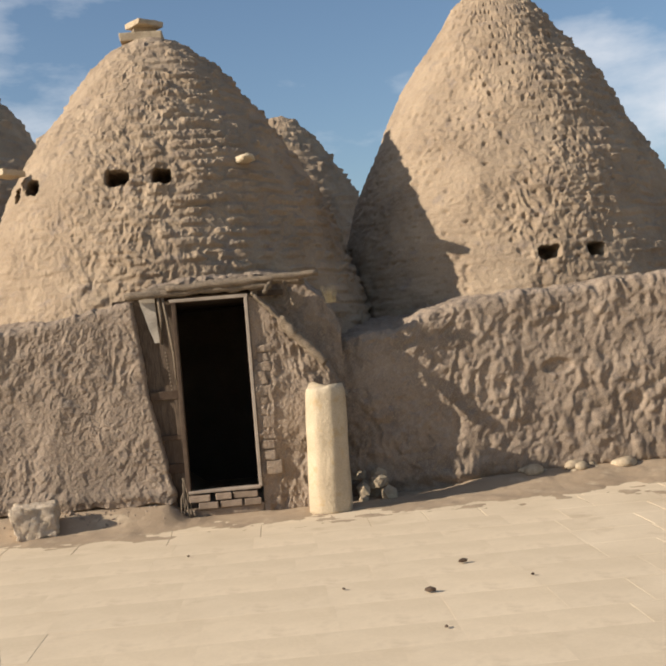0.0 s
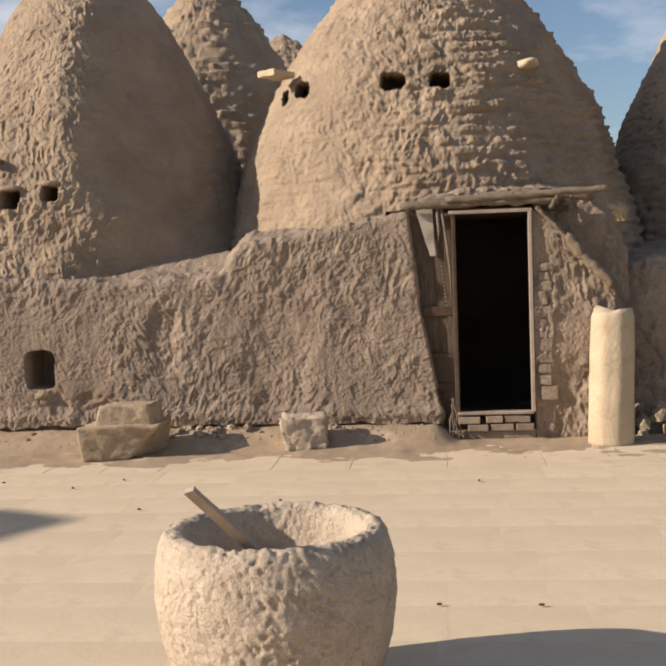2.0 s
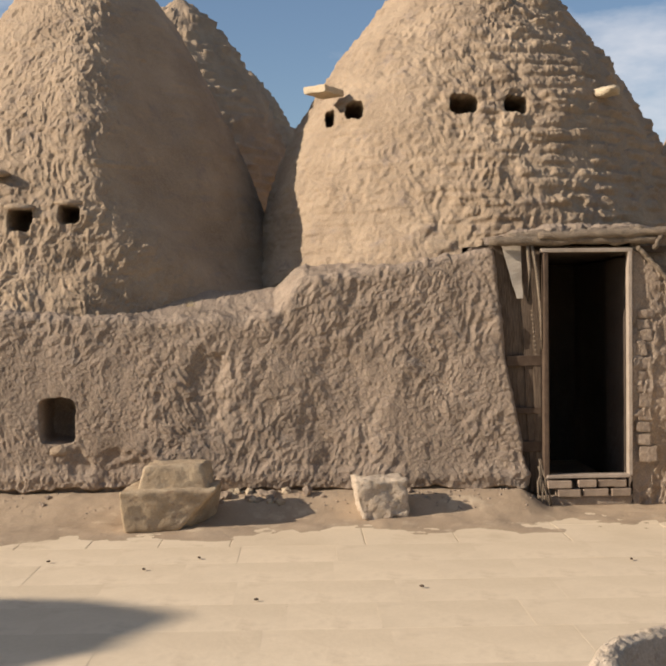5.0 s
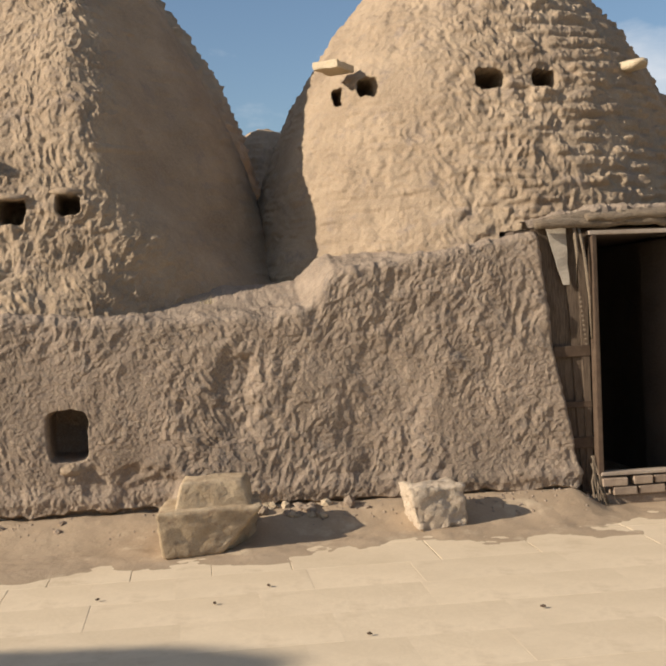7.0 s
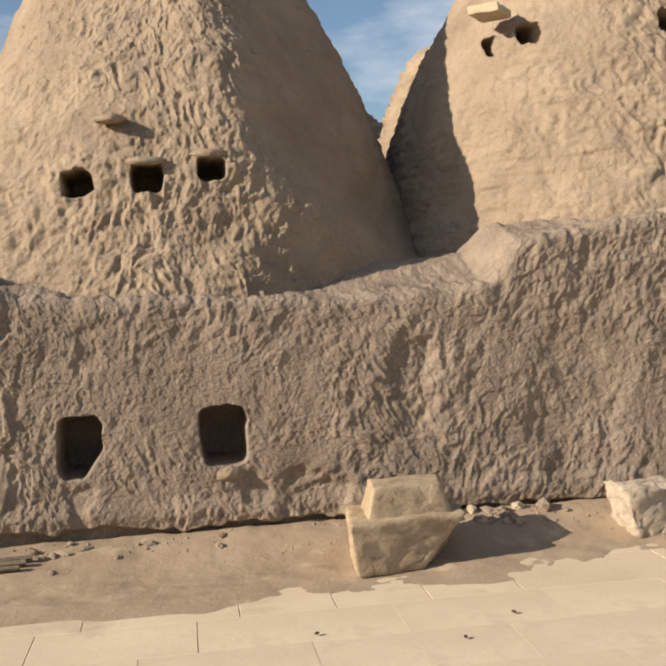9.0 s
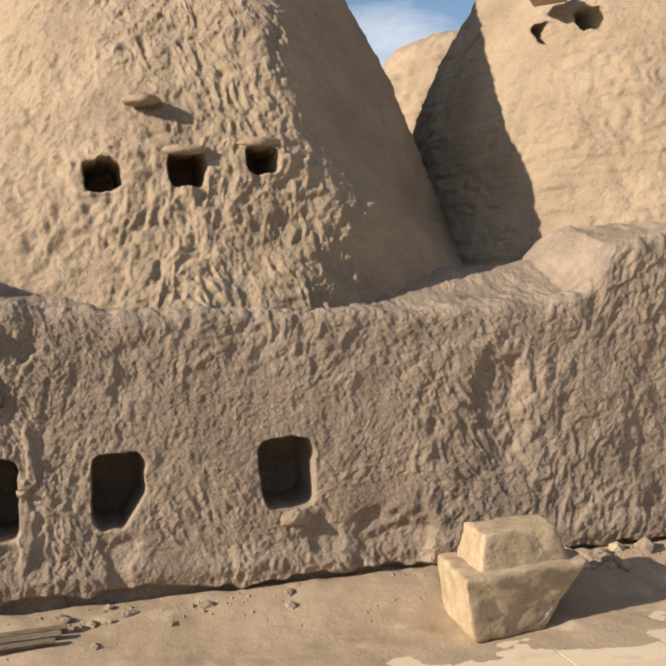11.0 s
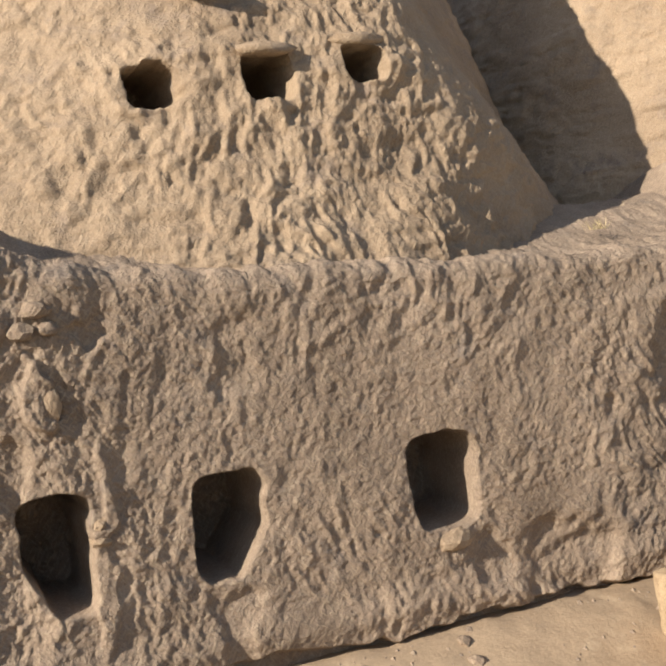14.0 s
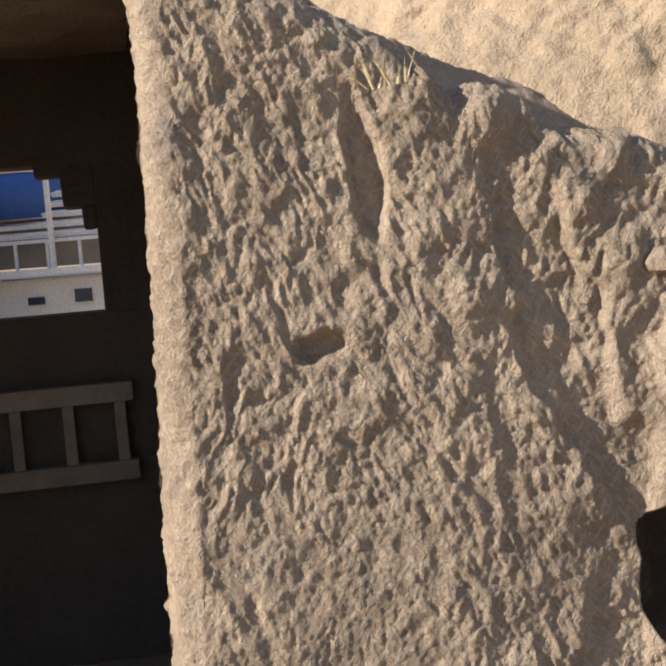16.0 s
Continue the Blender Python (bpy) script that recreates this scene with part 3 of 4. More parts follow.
# ---- the doorway ----
doorway = thing("door_1", "open doorway in a pale wooden frame under a pole lintel", "door")
tagged(doorway, kind="structure")
part("frame_post", box((0.034, 0.08, 1.86), 0.005, 0.004, 1), FRAME_PAINT, doorway, "pale worn wooden post", pose(0.037, -0.045, 0.25, 0, 0, 0))
part("frame_post", box((0.04, 0.09, 1.84), 0.006, 0.004, 2), BRACE, doorway, "", pose(-0.66, -0.045, 0.25))
part("frame_head", box((0.76, 0.08, 0.032), 0.006, 0.004, 3), FRAME_PAINT, doorway, "", pose(-0.32, -0.045, 2.095))
part("frame_sill", box((0.70, 0.10, 0.03), 0.006, 0.003, 4), FRAME_PAINT, doorway, "", pose(-0.315, -0.045, 0.235))
part("door_step", box((0.80, 0.30, 0.10), 0.03, 0.02, 5, 2), MUD, doorway, "worn mud step", pose(-0.34, 0.08, -0.01))
for k, (bx, bz, w) in enumerate(((-0.56, 0.155, 0.2), (-0.33, 0.16, 0.15), (-0.16, 0.16, 0.15), (-0.48, 0.085, 0.19), (-0.26, 0.085, 0.21), (-0.05, 0.155, 0.1), (-0.05, 0.085, 0.16))):
    part("brick", box((w, 0.12, 0.062), 0.008, 0.004, 10 + k), CLAY_BRICK, doorway, "", pose(bx, -0.055 + 0.012 * (k % 3), bz))

# old planks and sheet closing the gap between the leaning wall and the frame
boards = thing("plank_screen", "leaning screen of old planks and grey sheet beside the doorway", "screen")


def slanted(x_top, x_foot, width_top, width_foot, z0, z1, y, thick, seed):
    bm = bmesh.new()
    steps = 14
    rows = []
    for k in range(steps + 1):
        f = k / steps
        z = z0 + (z1 - z0) * f
        c, w = x_foot + (x_top - x_foot) * f, width_foot + (width_top - width_foot) * f
        wob = 0.006 * noise.noise(Vector((seed * 3.3, f * 5, 0)))
        rows.append([bm.verts.new((c + sx * w / 2 + wob, y + sy * thick / 2 + 0.006 * noise.noise(Vector((f * 4, seed, sx))), z)) for sx, sy in ((-1, -1), (1, -1), (1, 1), (-1, 1))])
    for a, b in zip(rows, rows[1:]):
        for j in range(4):
            bm.faces.new((a[j], a[(j + 1) % 4], b[(j + 1) % 4], b[j]))
    bm.faces.new(rows[0][::-1])
    bm.faces.new(rows[-1])
    return bm


part("plank", slanted(-0.985, -0.80, 0.24, 0.10, 0.1, 2.16, 0.085, 0.03, 1), PLANK, boards)
part("plank", slanted(-0.80, -0.735, 0.12, 0.06, 0.1, 2.16, 0.065, 0.03, 2), PLANK, boards)
part("plank", slanted(-0.72, -0.70, 0.07, 0.05, 0.1, 2.12, 0.05, 0.03, 3), PLANK, boards)
for z, h, c, w in ((1.16, 0.085, -0.82, 0.30), (0.76, 0.05, -0.79, 0.24), (0.44, 0.09, -0.76, 0.20)):
    part("batten", box((w, 0.03, h), 0.006, 0.004, int(z * 10)), BRACE, boards, "dark cross batten", pose(c, 0.045, z, 0, 0, 0))
part("stick", rod([(-0.81, -0.05, 2.2), (-0.79, -0.07, 1.95), (-0.80, -0.06, 1.7)], [0.014, 0.016, 0.010], 7, 0.3, 1), POLE, boards, "bleached stick", None, True)
part("stick", rod([(-0.77, -0.05, 2.18), (-0.73, -0.07, 1.9), (-0.70, -0.06, 1.62), (-0.69, -0.05, 1.3)], [0.012, 0.014, 0.012, 0.008], 7, 0.3, 2), POLE, boards, "", None, True)
chain = bmesh.new()
for k in range(11):
    bmesh.ops.create_icosphere(chain, subdivisions=1, radius=0.011, matrix=Matrix.Translation((-0.775 + 0.0035 * k, -0.06, 1.62 - 0.036 * k)))
part("bead_string", chain, POLE, boards, "string of pale beads", None, True)

root = thing("dry_stick_bundle", "splayed bundle of dry sticks at the foot of the doorway", "sticks", pose(-0.70, -0.08, 0.05))
for k in range(7):
    a = -0.5 + 0.17 * k
    part("twig", rod([(0.03 * math.sin(k * 2), 0.05, 0.34 - 0.03 * (k % 3)), (0.05 * a + 0.02 * math.cos(k * 3), 0.0, 0.15), (0.13 * a, -0.05 - 0.02 * (k % 3), -0.03)], [0.006, 0.009, 0.006], 5, 0.5, k), WOOD, root, "", None, True)
part("sheet", slanted(-0.93, -0.855, 0.16, 0.05, 1.72, 2.17, 0.02, 0.008, 4), TIN, boards, "grey sheet offcut")


# lintel poles and the mud over them
def pole(name, a, b, r, seed, label, category="pole"):
    n = 22
    pts = [Vector(a).lerp(Vector(b), f / n) + 0.022 * Vector((0, noise.noise(Vector((seed, f * 0.45, 0))), noise.noise(Vector((f * 0.4, seed, 3))))) for f in range(n + 1)]
    ob = part(name, rod(pts, [r * (0.92 + 0.22 * noise.noise(Vector((seed * 5, f * 0.9, 1)))) for f in range(n + 1)], 12, 0.22, seed), POLE, None, "", None, True)
    return tagged(ob, label, category, "lintel poles over the doorway")


pole("lintel_pole", (-1.12, -0.06, 2.185), (0.30, -0.06, 2.20), 0.042, 1, "knotty bleached pole laid over the doorway")
pole("lintel_pole", (-0.72, -0.09, 2.225), (0.76, -0.09, 2.275), 0.036, 2, "knotty bleached pole laid over the doorway")
pole("lintel_pole", (-0.95, 0.03, 2.225), (0.62, 0.04, 2.24), 0.05, 3, "knotty bleached pole laid over the doorway")
pole("lintel_pole", (-0.45, -0.05, 2.26), (0.15, -0.04, 2.275), 0.03, 4, "knotty bleached pole laid over the doorway")
pole("sloping_pole", (0.10, -0.09, 2.13), (0.40, -0.12, 1.80), 0.022, 5, "thin pole leaning down the pier beside the doorway")
pole("forked_branch", (0.34, -0.08, 2.30), (0.22, -0.14, 2.12), 0.022, 6, "short crooked branch tied to the lintel")
pole("forked_branch", (0.42, -0.02, 2.22), (0.50, -0.1, 1.97), 0.014, 7, "short crooked branch hanging from the lintel")
pole("drain_board", (0.36, -0.12, 1.84), (0.76, -0.17, 1.40), 0.055, 8, "split trunk gutter sloping down the pier")


def over_lintel():
    xs, vs = np.linspace(-1.15, 0.95, 150), np.linspace(0, 1, 60)
    rows = []
    T = np.interp(xs, [-1.15, -0.6, 0.2, 0.6, 0.8, 0.95], [2.22, 2.31, 2.32, 2.20, 2.02, 1.72])
    low = np.interp(xs, [-1.15, 0.06, 0.2, 0.5, 0.8, 0.95], [2.17, 2.17, 2.0, 1.62, 1.25, 1.1])
    set_in = 0.13 * smooth(xs, 0.08, 0.3)
    for v in vs:
        rows.append(np.stack([xs, 0.035 + 0.03 * v + set_in, low + (T - low) * v], 1))
    for b in np.linspace(0, 1, 26)[1:]:
        rows.append(np.stack([xs, 0.065 + 0.75 * b + set_in * (1 - b), T + 0.10 * b], 1))
    g = np.stack(rows)
    n = normals(g)
    if n[20, 20, 1] > 0:
        n = -n
    x, y, z = (g[:, :, a].ravel() for a in range(3))
    q = np.stack([x, y, z], 1) + n.reshape(-1, 3) * straw(x, y, z, 23, 1.1)[:, None]
    return tagged(sheet("wall_over_door", q.reshape(g.shape), MUD), "lumpy mud packed over the lintel poles", "wall", kind="structure")


over_lintel()
brnd = random.Random(23)
bz = 0.36
while bz < 1.62:
    h = brnd.uniform(0.07, 0.15)
    w = brnd.uniform(0.08, 0.17)
    part("mud_brick", box((w, 0.10, h - 0.008), 0.016, 0.016, int(bz * 50), 1), MUD, wall_pier, "", pose(0.085 + w / 2 + brnd.uniform(0, 0.02), -0.014 + brnd.uniform(-0.010, 0.006), bz, 0, brnd.uniform(-4, 4), 0))
    bz += h
# underside and reveals of the doorway, and the room behind, shade put into their colour
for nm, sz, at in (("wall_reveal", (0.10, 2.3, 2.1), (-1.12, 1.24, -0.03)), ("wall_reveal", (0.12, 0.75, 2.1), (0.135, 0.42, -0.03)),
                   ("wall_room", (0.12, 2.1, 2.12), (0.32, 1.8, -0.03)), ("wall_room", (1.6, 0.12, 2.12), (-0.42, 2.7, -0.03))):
    tagged(part(nm, box(sz, 0.02), MUD_SHADED, None, "", pose(*at)), "mud wall of the room behind the doorway, coloured as shaded", "wall", kind="structure")
tagged(part("ceiling", box((1.65, 2.65, 0.05), 0.0), MUD_SHADED, None, "", pose(-0.42, 1.40, 2.10)), "ceiling of the room behind the doorway, coloured as shaded", "ceiling", kind="structure")


# ---- fragments in the yard ----
def column():
    bm = bmesh.new()
    n, rows = 40, []
    hs = np.linspace(0, 1.2, 40)
    for h in hs:
        ring = []
        for j in range(n):
            a = 2 * math.pi * j / n
            flat = 0.004 * math.cos(8 * a) + 0.008 * noise.noise(Vector((math.cos(a) * 2, math.sin(a) * 2, h * 3)))
            r = 0.205 - 0.012 * h + flat
            z = h if h < 1.19 else 1.20 + 0.035 * noise.noise(Vector((math.cos(a) * 1.5, math.sin(a) * 1.5, 5))) - 0.02 * math.sin(a * 2)
            r -= 0.02 * max(0, h - 1.14) / 0.06
            ring.append(bm.verts.new((math.cos(a) * r, math.sin(a) * r, z - 0.01)))
        rows.append(ring)
    for a, b in zip(rows, rows[1:]):
        for j in range(n):
            bm.faces.new((a[j], a[(j + 1) % n], b[(j + 1) % n], b[j]))
    mid = bm.verts.new((0, 0, 1.18))
    for j in range(n):
        bm.faces.new((rows[-1][j], rows[-1][(j + 1) % n], mid))
    bm.faces.new(rows[0][::-1])
    ob = part("column_stump", bm, LIME, None, "", pose(0.69, -0.35, 0, 0, 1.5, 11), True)
    tagged(ob, "broken pale limestone column standing beside the doorway", "column")


column()


def hewn(name, label, foot, head, z0, z1, seed, material, at, parent=None, rough=0.012, pits=0.005):
    """A block between two four-sided outlines, chipped."""
    bm = bmesh.new()
    lo = [bm.verts.new((x, y, z0)) for x, y in foot]
    hi = [bm.verts.new((x, y, z1)) for x, y in head]
    bm.faces.new(lo[::-1])
    bm.faces.new(hi)
    for j in range(4):
        bm.faces.new((lo[j], lo[(j + 1) % 4], hi[(j + 1) % 4], hi[j]))
    bmesh.ops.bevel(bm, geom=bm.edges[:], offset=0.022, segments=2, affect="EDGES", profile=0.6)
    bmesh.ops.subdivide_edges(bm, edges=[e for e in bm.edges if e.calc_length() > 0.06], cuts=10, use_grid_fill=True)
    bm.normal_update()
    deep = {}
    for v in bm.verts:
        k = noise.noise(v.co * 22 + Vector((0, seed, 0))) - 0.12
        deep[v] = v.normal * (-pits * min(1.0, max(0.0, k * 5)))
    for v in bm.verts:
        v.co += deep[v]
        q = v.co * 9 + Vector((seed, 0, 0))
        v.co += noise.noise_vector(q) * rough + noise.noise_vector(q * 3) * rough * 0.5
    ob = part(name, bm, material, parent, label if parent else "", at, True)
    return ob


cornice = thing("cornice_stone", "stepped yellow limestone architectural fragment lying on the ground", "stone", pose(-3.655, -0.66, 0.0))
hewn("lower_block", "", [(-0.34, -0.25), (0.05, -0.16), (0.31, 0.28), (-0.30, 0.30)], [(-0.38, -0.26), (0.34, -0.10), (0.35, 0.32), (-0.32, 0.32)], 0.0, 0.31, 3, CORNICE, pose(0, 0, 0), cornice, 0.014)
hewn("upper_block", "", [(-0.26, -0.15), (0.27, -0.05), (0.30, 0.28), (-0.23, 0.28)], [(-0.21, -0.09), (0.21, -0.01), (0.27, 0.27), (-0.18, 0.26)], 0.28, 0.478, 7, CORNICE, pose(0, 0, 0), cornice, 0.012)
block = hewn("hewn_block", "", [(-0.17, -0.17), (0.20, -0.15), (0.20, 0.16), (-0.17, 0.16)], [(-0.23, -0.17), (0.20, -0.14), (0.19, 0.18), (-0.22, 0.17)], 0.0, 0.31, 12, BASALT, pose(-2.055, -0.415, 0.008, 0, 0, 4), None, 0.022, 0.022)
tagged(block, "small pitted hewn stone block lying on the ground", "stone")


def mortar():
    prof = [(0.0, -0.01), (0.26, -0.01), (0.30, 0.0), (0.36, 0.10), (0.41, 0.25), (0.43, 0.40), (0.425, 0.54), (0.405, 0.62), (0.385, 0.655), (0.355, 0.665), (0.325, 0.65),
            (0.31, 0.60), (0.29, 0.52), (0.24, 0.42), (0.15, 0.36), (0.0, 0.345)]
    fine = []
    for (r0, z0), (r1, z1) in zip(prof, prof[1:]):
        k = max(1, int(math.hypot(r1 - r0, z1 - z0) / 0.0075))
        fine += [(r0 + (r1 - r0) * f / k, z0 + (z1 - z0) * f / k) for f in range(k)]
    fine.append(prof[-1])
    r, z = np.array(fine).T
    a = np.linspace(0, 2 * math.pi, 360)
    A, R = np.meshgrid(a, r)
    Z = np.repeat(z[:, None], 360, 1)
    x, y = R * np.cos(A), R * np.sin(A)
    p = np.stack([x.ravel(), y.ravel(), Z.ravel()], 1)
    d = 0.006 * fbm(p * 4, 2, 201) + 0.0022 * fbm(p * 30, 3, 202) - 0.005 * smooth(vnoise(p * np.array([80, 80, 62]), 206), 0.28, 0.5) - 0.004 * smooth(vnoise(p * 40, 207), 0.5, 0.66) + 0.0022 * fbm(p * 90, 2, 204)
    s = 1 + (d / np.maximum(R.ravel(), 0.12))
    inside = (np.arange(len(r))[:, None] > np.argmax(z)) * np.ones_like(R)
    s = np.where(inside.ravel() > 0, 1 + (s - 1) * 0.5, s)
    rim = (0.005 * fbm(p * 14, 2, 205) + 0.004 * vnoise(p * 38, 208) - 0.006 * smooth(vnoise(p * 48, 209), 0.15, 0.4)) * smooth(Z.ravel(), 0.60, 0.65)
    g = np.stack([x.ravel() * s, y.ravel() * s, Z.ravel() + rim], 1).reshape(*R.shape, 3)
    g[:, -1] = g[:, 0]
    ob = sheet("stone_mortar", g[:, ::-1], BASALT)
    ob.matrix_basis = pose(-1.46, -6.09, 0) @ Matrix.Diagonal((1.08, 1.08, 1.03, 1))
    return tagged(ob, "large pitted round stone mortar standing on the paving", "mortar")


mortar()
stick = part("wooden_stake", slanted(0, 0, 0.042, 0.042, 0, 0.645, 0, 0.02, 9), FRAME_PAINT, None, "",
             Matrix.Translation((-1.385, -6.22, 0.49)) @ (Vector((-0.28, -0.38, 0.435)).to_track_quat("Z", "Y").to_matrix().to_4x4()) @ pose(0, 0, 0, 0, 0, 205))
tagged(stick, "flat wooden stake leaning in the stone mortar", "stick")
for k, (x, y) in enumerate(((-1.17, -6.01), (-1.23, -5.91))):
    tagged(part("pebble", rock((0.04, 0.03, 0.03), k + 60, 1), BRACE, None, "", pose(x, y, 0.46 + 0.02 * k)), "dark pebble lying inside the stone mortar", "pebble")

# stones on the domes
slab_stone = part("ledge_stone", box((0.24, 0.32, 0.07), 0.016, 0.012, 41, 3), LIME, dome_a, "pale stone slab jutting from the dome", pose(-2.44, 1.24, 3.64, 0, 0, -35))
part("ledge_stone", rock((0.2, 0.5, 0.12), 42), LIME, dome_a, "pale stone peg jutting from the dome", pose(0.11, 1.02, 3.56, 0, 0, 20), True)
part("ledge_stone", rock((0.24, 0.22, 0.07), 43), MUD_DOME, dome_l, "thin stone jutting from the dome", pose(-5.29, 0.56, 2.82), True)
for k, (hx, hz) in enumerate(((-5.065, 2.54), (-4.645, 2.575))):
    part("vent_lintel", rock((0.26, 0.16, 0.07), 50 + k), MUD_DOME, dome_l, "mud brow over the vent", pose(hx, 0.44 + 0.02 * k, hz - 0.02), True)
crown = [(-0.08, -0.05, 5.36, 0.5, 0.4, 0.10), (-0.12, 0.02, 5.44, 0.16, 0.16, 0.16), (0.0, 0.05, 5.44, 0.13, 0.14, 0.15), (-0.05, 0.0, 5.56, 0.36, 0.3, 0.07)]
for k, (dx, dy, z, sx, sy, sz) in enumerate(crown):
    part("cap_stone", box((sx, sy, sz), 0.015, 0.012, 70 + k, 2), STONE, dome_a, "rough cap stone on the smoke hole", pose(-0.9 + dx, 2.5 + dy, z - 0.05, 0, 0, 13 * k))

# rubble at the foot of the wall
rnd = random.Random(7)
for k in range(46):
    x, y = -3.35 + 0.75 * rnd.random(), -0.05 - 0.22 * rnd.random() ** 1.5
    s = rnd.uniform(0.025, 0.095)
    tagged(part("rubble_stone", rock((s * rnd.uniform(1.0, 1.9), s, s * rnd.uniform(0.6, 1.1)), k + 80, 1), STONE if k % 3 == 0 else MUD, None, "",
                pose(x, y, float(ground_height(np.array(x), np.array(y))) - 0.012, rnd.uniform(-12, 12), rnd.uniform(-12, 12), rnd.uniform(0, 360))),
           "lump of broken mud at the wall foot", "stone", "rubble at the wall's foot")
for k in range(150):
    x = rnd.uniform(-7.2, -0.95)
    y = -0.06 - abs(rnd.gauss(0, 0.13))
    s = 0.012 + 0.05 * rnd.random() ** 2.5
    tagged(part("rubble_stone", rock((s * rnd.uniform(1.0, 2.0), s, s * 0.8), k + 120, 1), MUD, None, "",
                pose(x, y, float(ground_height(np.array(x), np.array(y))) - 0.008, 0, 0, rnd.uniform(0, 360))),
           "crumb of mud fallen from the wall", "stone", "rubble at the wall's foot")
for k in range(16):
    x, y, s = rnd.uniform(0.95, 1.30), rnd.uniform(-0.05, 0.35), rnd.uniform(0.08, 0.2)
    tagged(part("rubble_stone", rock((s, s, s), k + 200, 1), STONE, None, "", pose(x, y, 0.06 * (k % 4) - 0.015, 0, 0, rnd.uniform(0, 360))),
           "rough stone in the heap behind the column", "stone", "stones behind the column")
for k in range(26):
    x = rnd.uniform(2.6, 5.5)
    y = 0.38 - abs(rnd.gauss(0, 0.12))
    s = rnd.uniform(0.05, 0.2)
    tagged(part("rubble_stone", rock((s * 1.3, s, s * 0.7), k + 240), STONE, None, "", pose(x, y, float(ground_height(np.array(x), np.array(y))) - 0.02, 0, 0, rnd.uniform(0, 360)), True),
           "pale stone at the foot of the low wall", "stone", "stones along the low wall")
for k, (x, z, sx, sy, sz) in enumerate(((-4.64, 0.44, 0.19, 0.11, 0.11), (-5.985, 0.74, 0.075, 0.07, 0.055), (-5.995, 0.685, 0.085, 0.08, 0.05), (-6.11, 1.12, 0.075, 0.08, 0.14), (-6.005, 0.40, 0.09, 0.08, 0.10),
                                       (-6.13, 1.46, 0.12, 0.09, 0.07), (-6.18, 1.39, 0.10, 0.09, 0.07), (-6.09, 1.40, 0.08, 0.08, 0.06))):
    tagged(part("wall_stone", rock((sx, sy, sz), 300 + k, 2), MUD_DOME if k < 5 else MUD, None, "", pose(on_wall(x, z)[0], -0.006, on_wall(x, z)[1], 0, 0, 31 * k)), "pale knob of stone bedded in the mud wall", "stone", "stones bedded in the wall")
# boards lying along the wall
for k, (y, w) in enumerate(((-0.26, 0.035), (-0.305, 0.04), (-0.35, 0.035))):
    x0, x1 = -8.1 - 0.1 * k, -5.86 - 0.03 * k
    z = float(ground_height(np.array(-6.5), np.array(y)))
    tagged(part("timber_batten", rod([(x0, y - 0.1, z + 0.03), ((x0 + x1) / 2, y - 0.04, z + 0.032), (x1, y, z + 0.04)], [w / 2] * 3, 6, 0.15, k), POLE, None, "", None), "long thin batten lying along the foot of the wall", "batten", "battens on the ground")
beam = part("brown_beam", box((0.55, 0.10, 0.12), 0.012, 0.008, 91, 2), BRACE, None, "", pose(-6.80, -0.42, 0.16, 0, 0, 3))
tagged(beam, "dark brown timber beam lying at the wall", "beam")
tagged(part("rubble_stone", rock((0.3, 0.16, 0.1), 400), STONE, None, "", pose(-6.85, -0.42, 0.05), True), "flat stone under the timber beam", "stone")


# fine crumbs of fallen mud on the bank
crnd = random.Random(31)
cv, cf = [], []
for k in range(1500):
    x, y = crnd.uniform(-7.4, -0.7), -0.07 - abs(crnd.gauss(0, 0.16))
    r = 0.004 + 0.013 * crnd.random() ** 3
    z = float(ground_height(np.array(x), np.array(y))) + 0.3 * r
    b = len(cv)
    for dx, dy, dz in ((1, 0, 0), (0, 1, 0), (-1, 0, 0), (0, -1, 0), (0, 0, 1), (0, 0, -1)):
        f = r * crnd.uniform(0.6, 1.3)
        cv.append((x + dx * f, y + dy * f, z + dz * f * 0.8))
    cf += [(b + i, b + (i + 1) % 4, b + 4) for i in range(4)] + [(b + (i + 1) % 4, b + i, b + 5) for i in range(4)]
crumbs = bpy.data.meshes.new("mud_crumbs")
crumbs.from_pydata(cv, [], cf)
crumbs.materials.append(MUD)
tagged(new("mud_crumbs", crumbs), "fine crumbs of mud strewn along the wall foot", "rubble", kind="stuff")


# grass tufts and straw on the ledges
def tuft(name, label, at, n, size, seed, spread=0.5):
    r = random.Random(seed)
    bm = bmesh.new()
    for _ in range(n):
        a, l = r.uniform(0, 6.28), size * r.uniform(0.5, 1.0)
        d = Vector((math.cos(a) * spread * r.random(), math.sin(a) * spread * r.random(), 1)).normalized() * l
        side = Vector((-d.y, d.x, 0.2 * l)).normalized() * 0.003
        o = Vector((r.gauss(0, 0.03), r.gauss(0, 0.03), 0))
        bm.faces.new([bm.verts.new(o - side), bm.verts.new(o + side), bm.verts.new(o + d)])
    tagged(part(name, bm, BRUSH, None, "", at), label, "grass", kind="stuff")


tuft("dry_grass", "tuft of dry grass on the lintel's end", pose(0.86, 0.05, 1.98), 120, 0.22, 1, 0.9)
tuft("dry_grass", "dry weed on the ledge", pose(-3.62, 0.28, 1.68), 40, 0.08, 2, 1.4)
tuft("dry_grass", "dry weed on the wall's broken top", pose(-6.85, -0.1, 1.93), 30, 0.10, 3, 1.4)

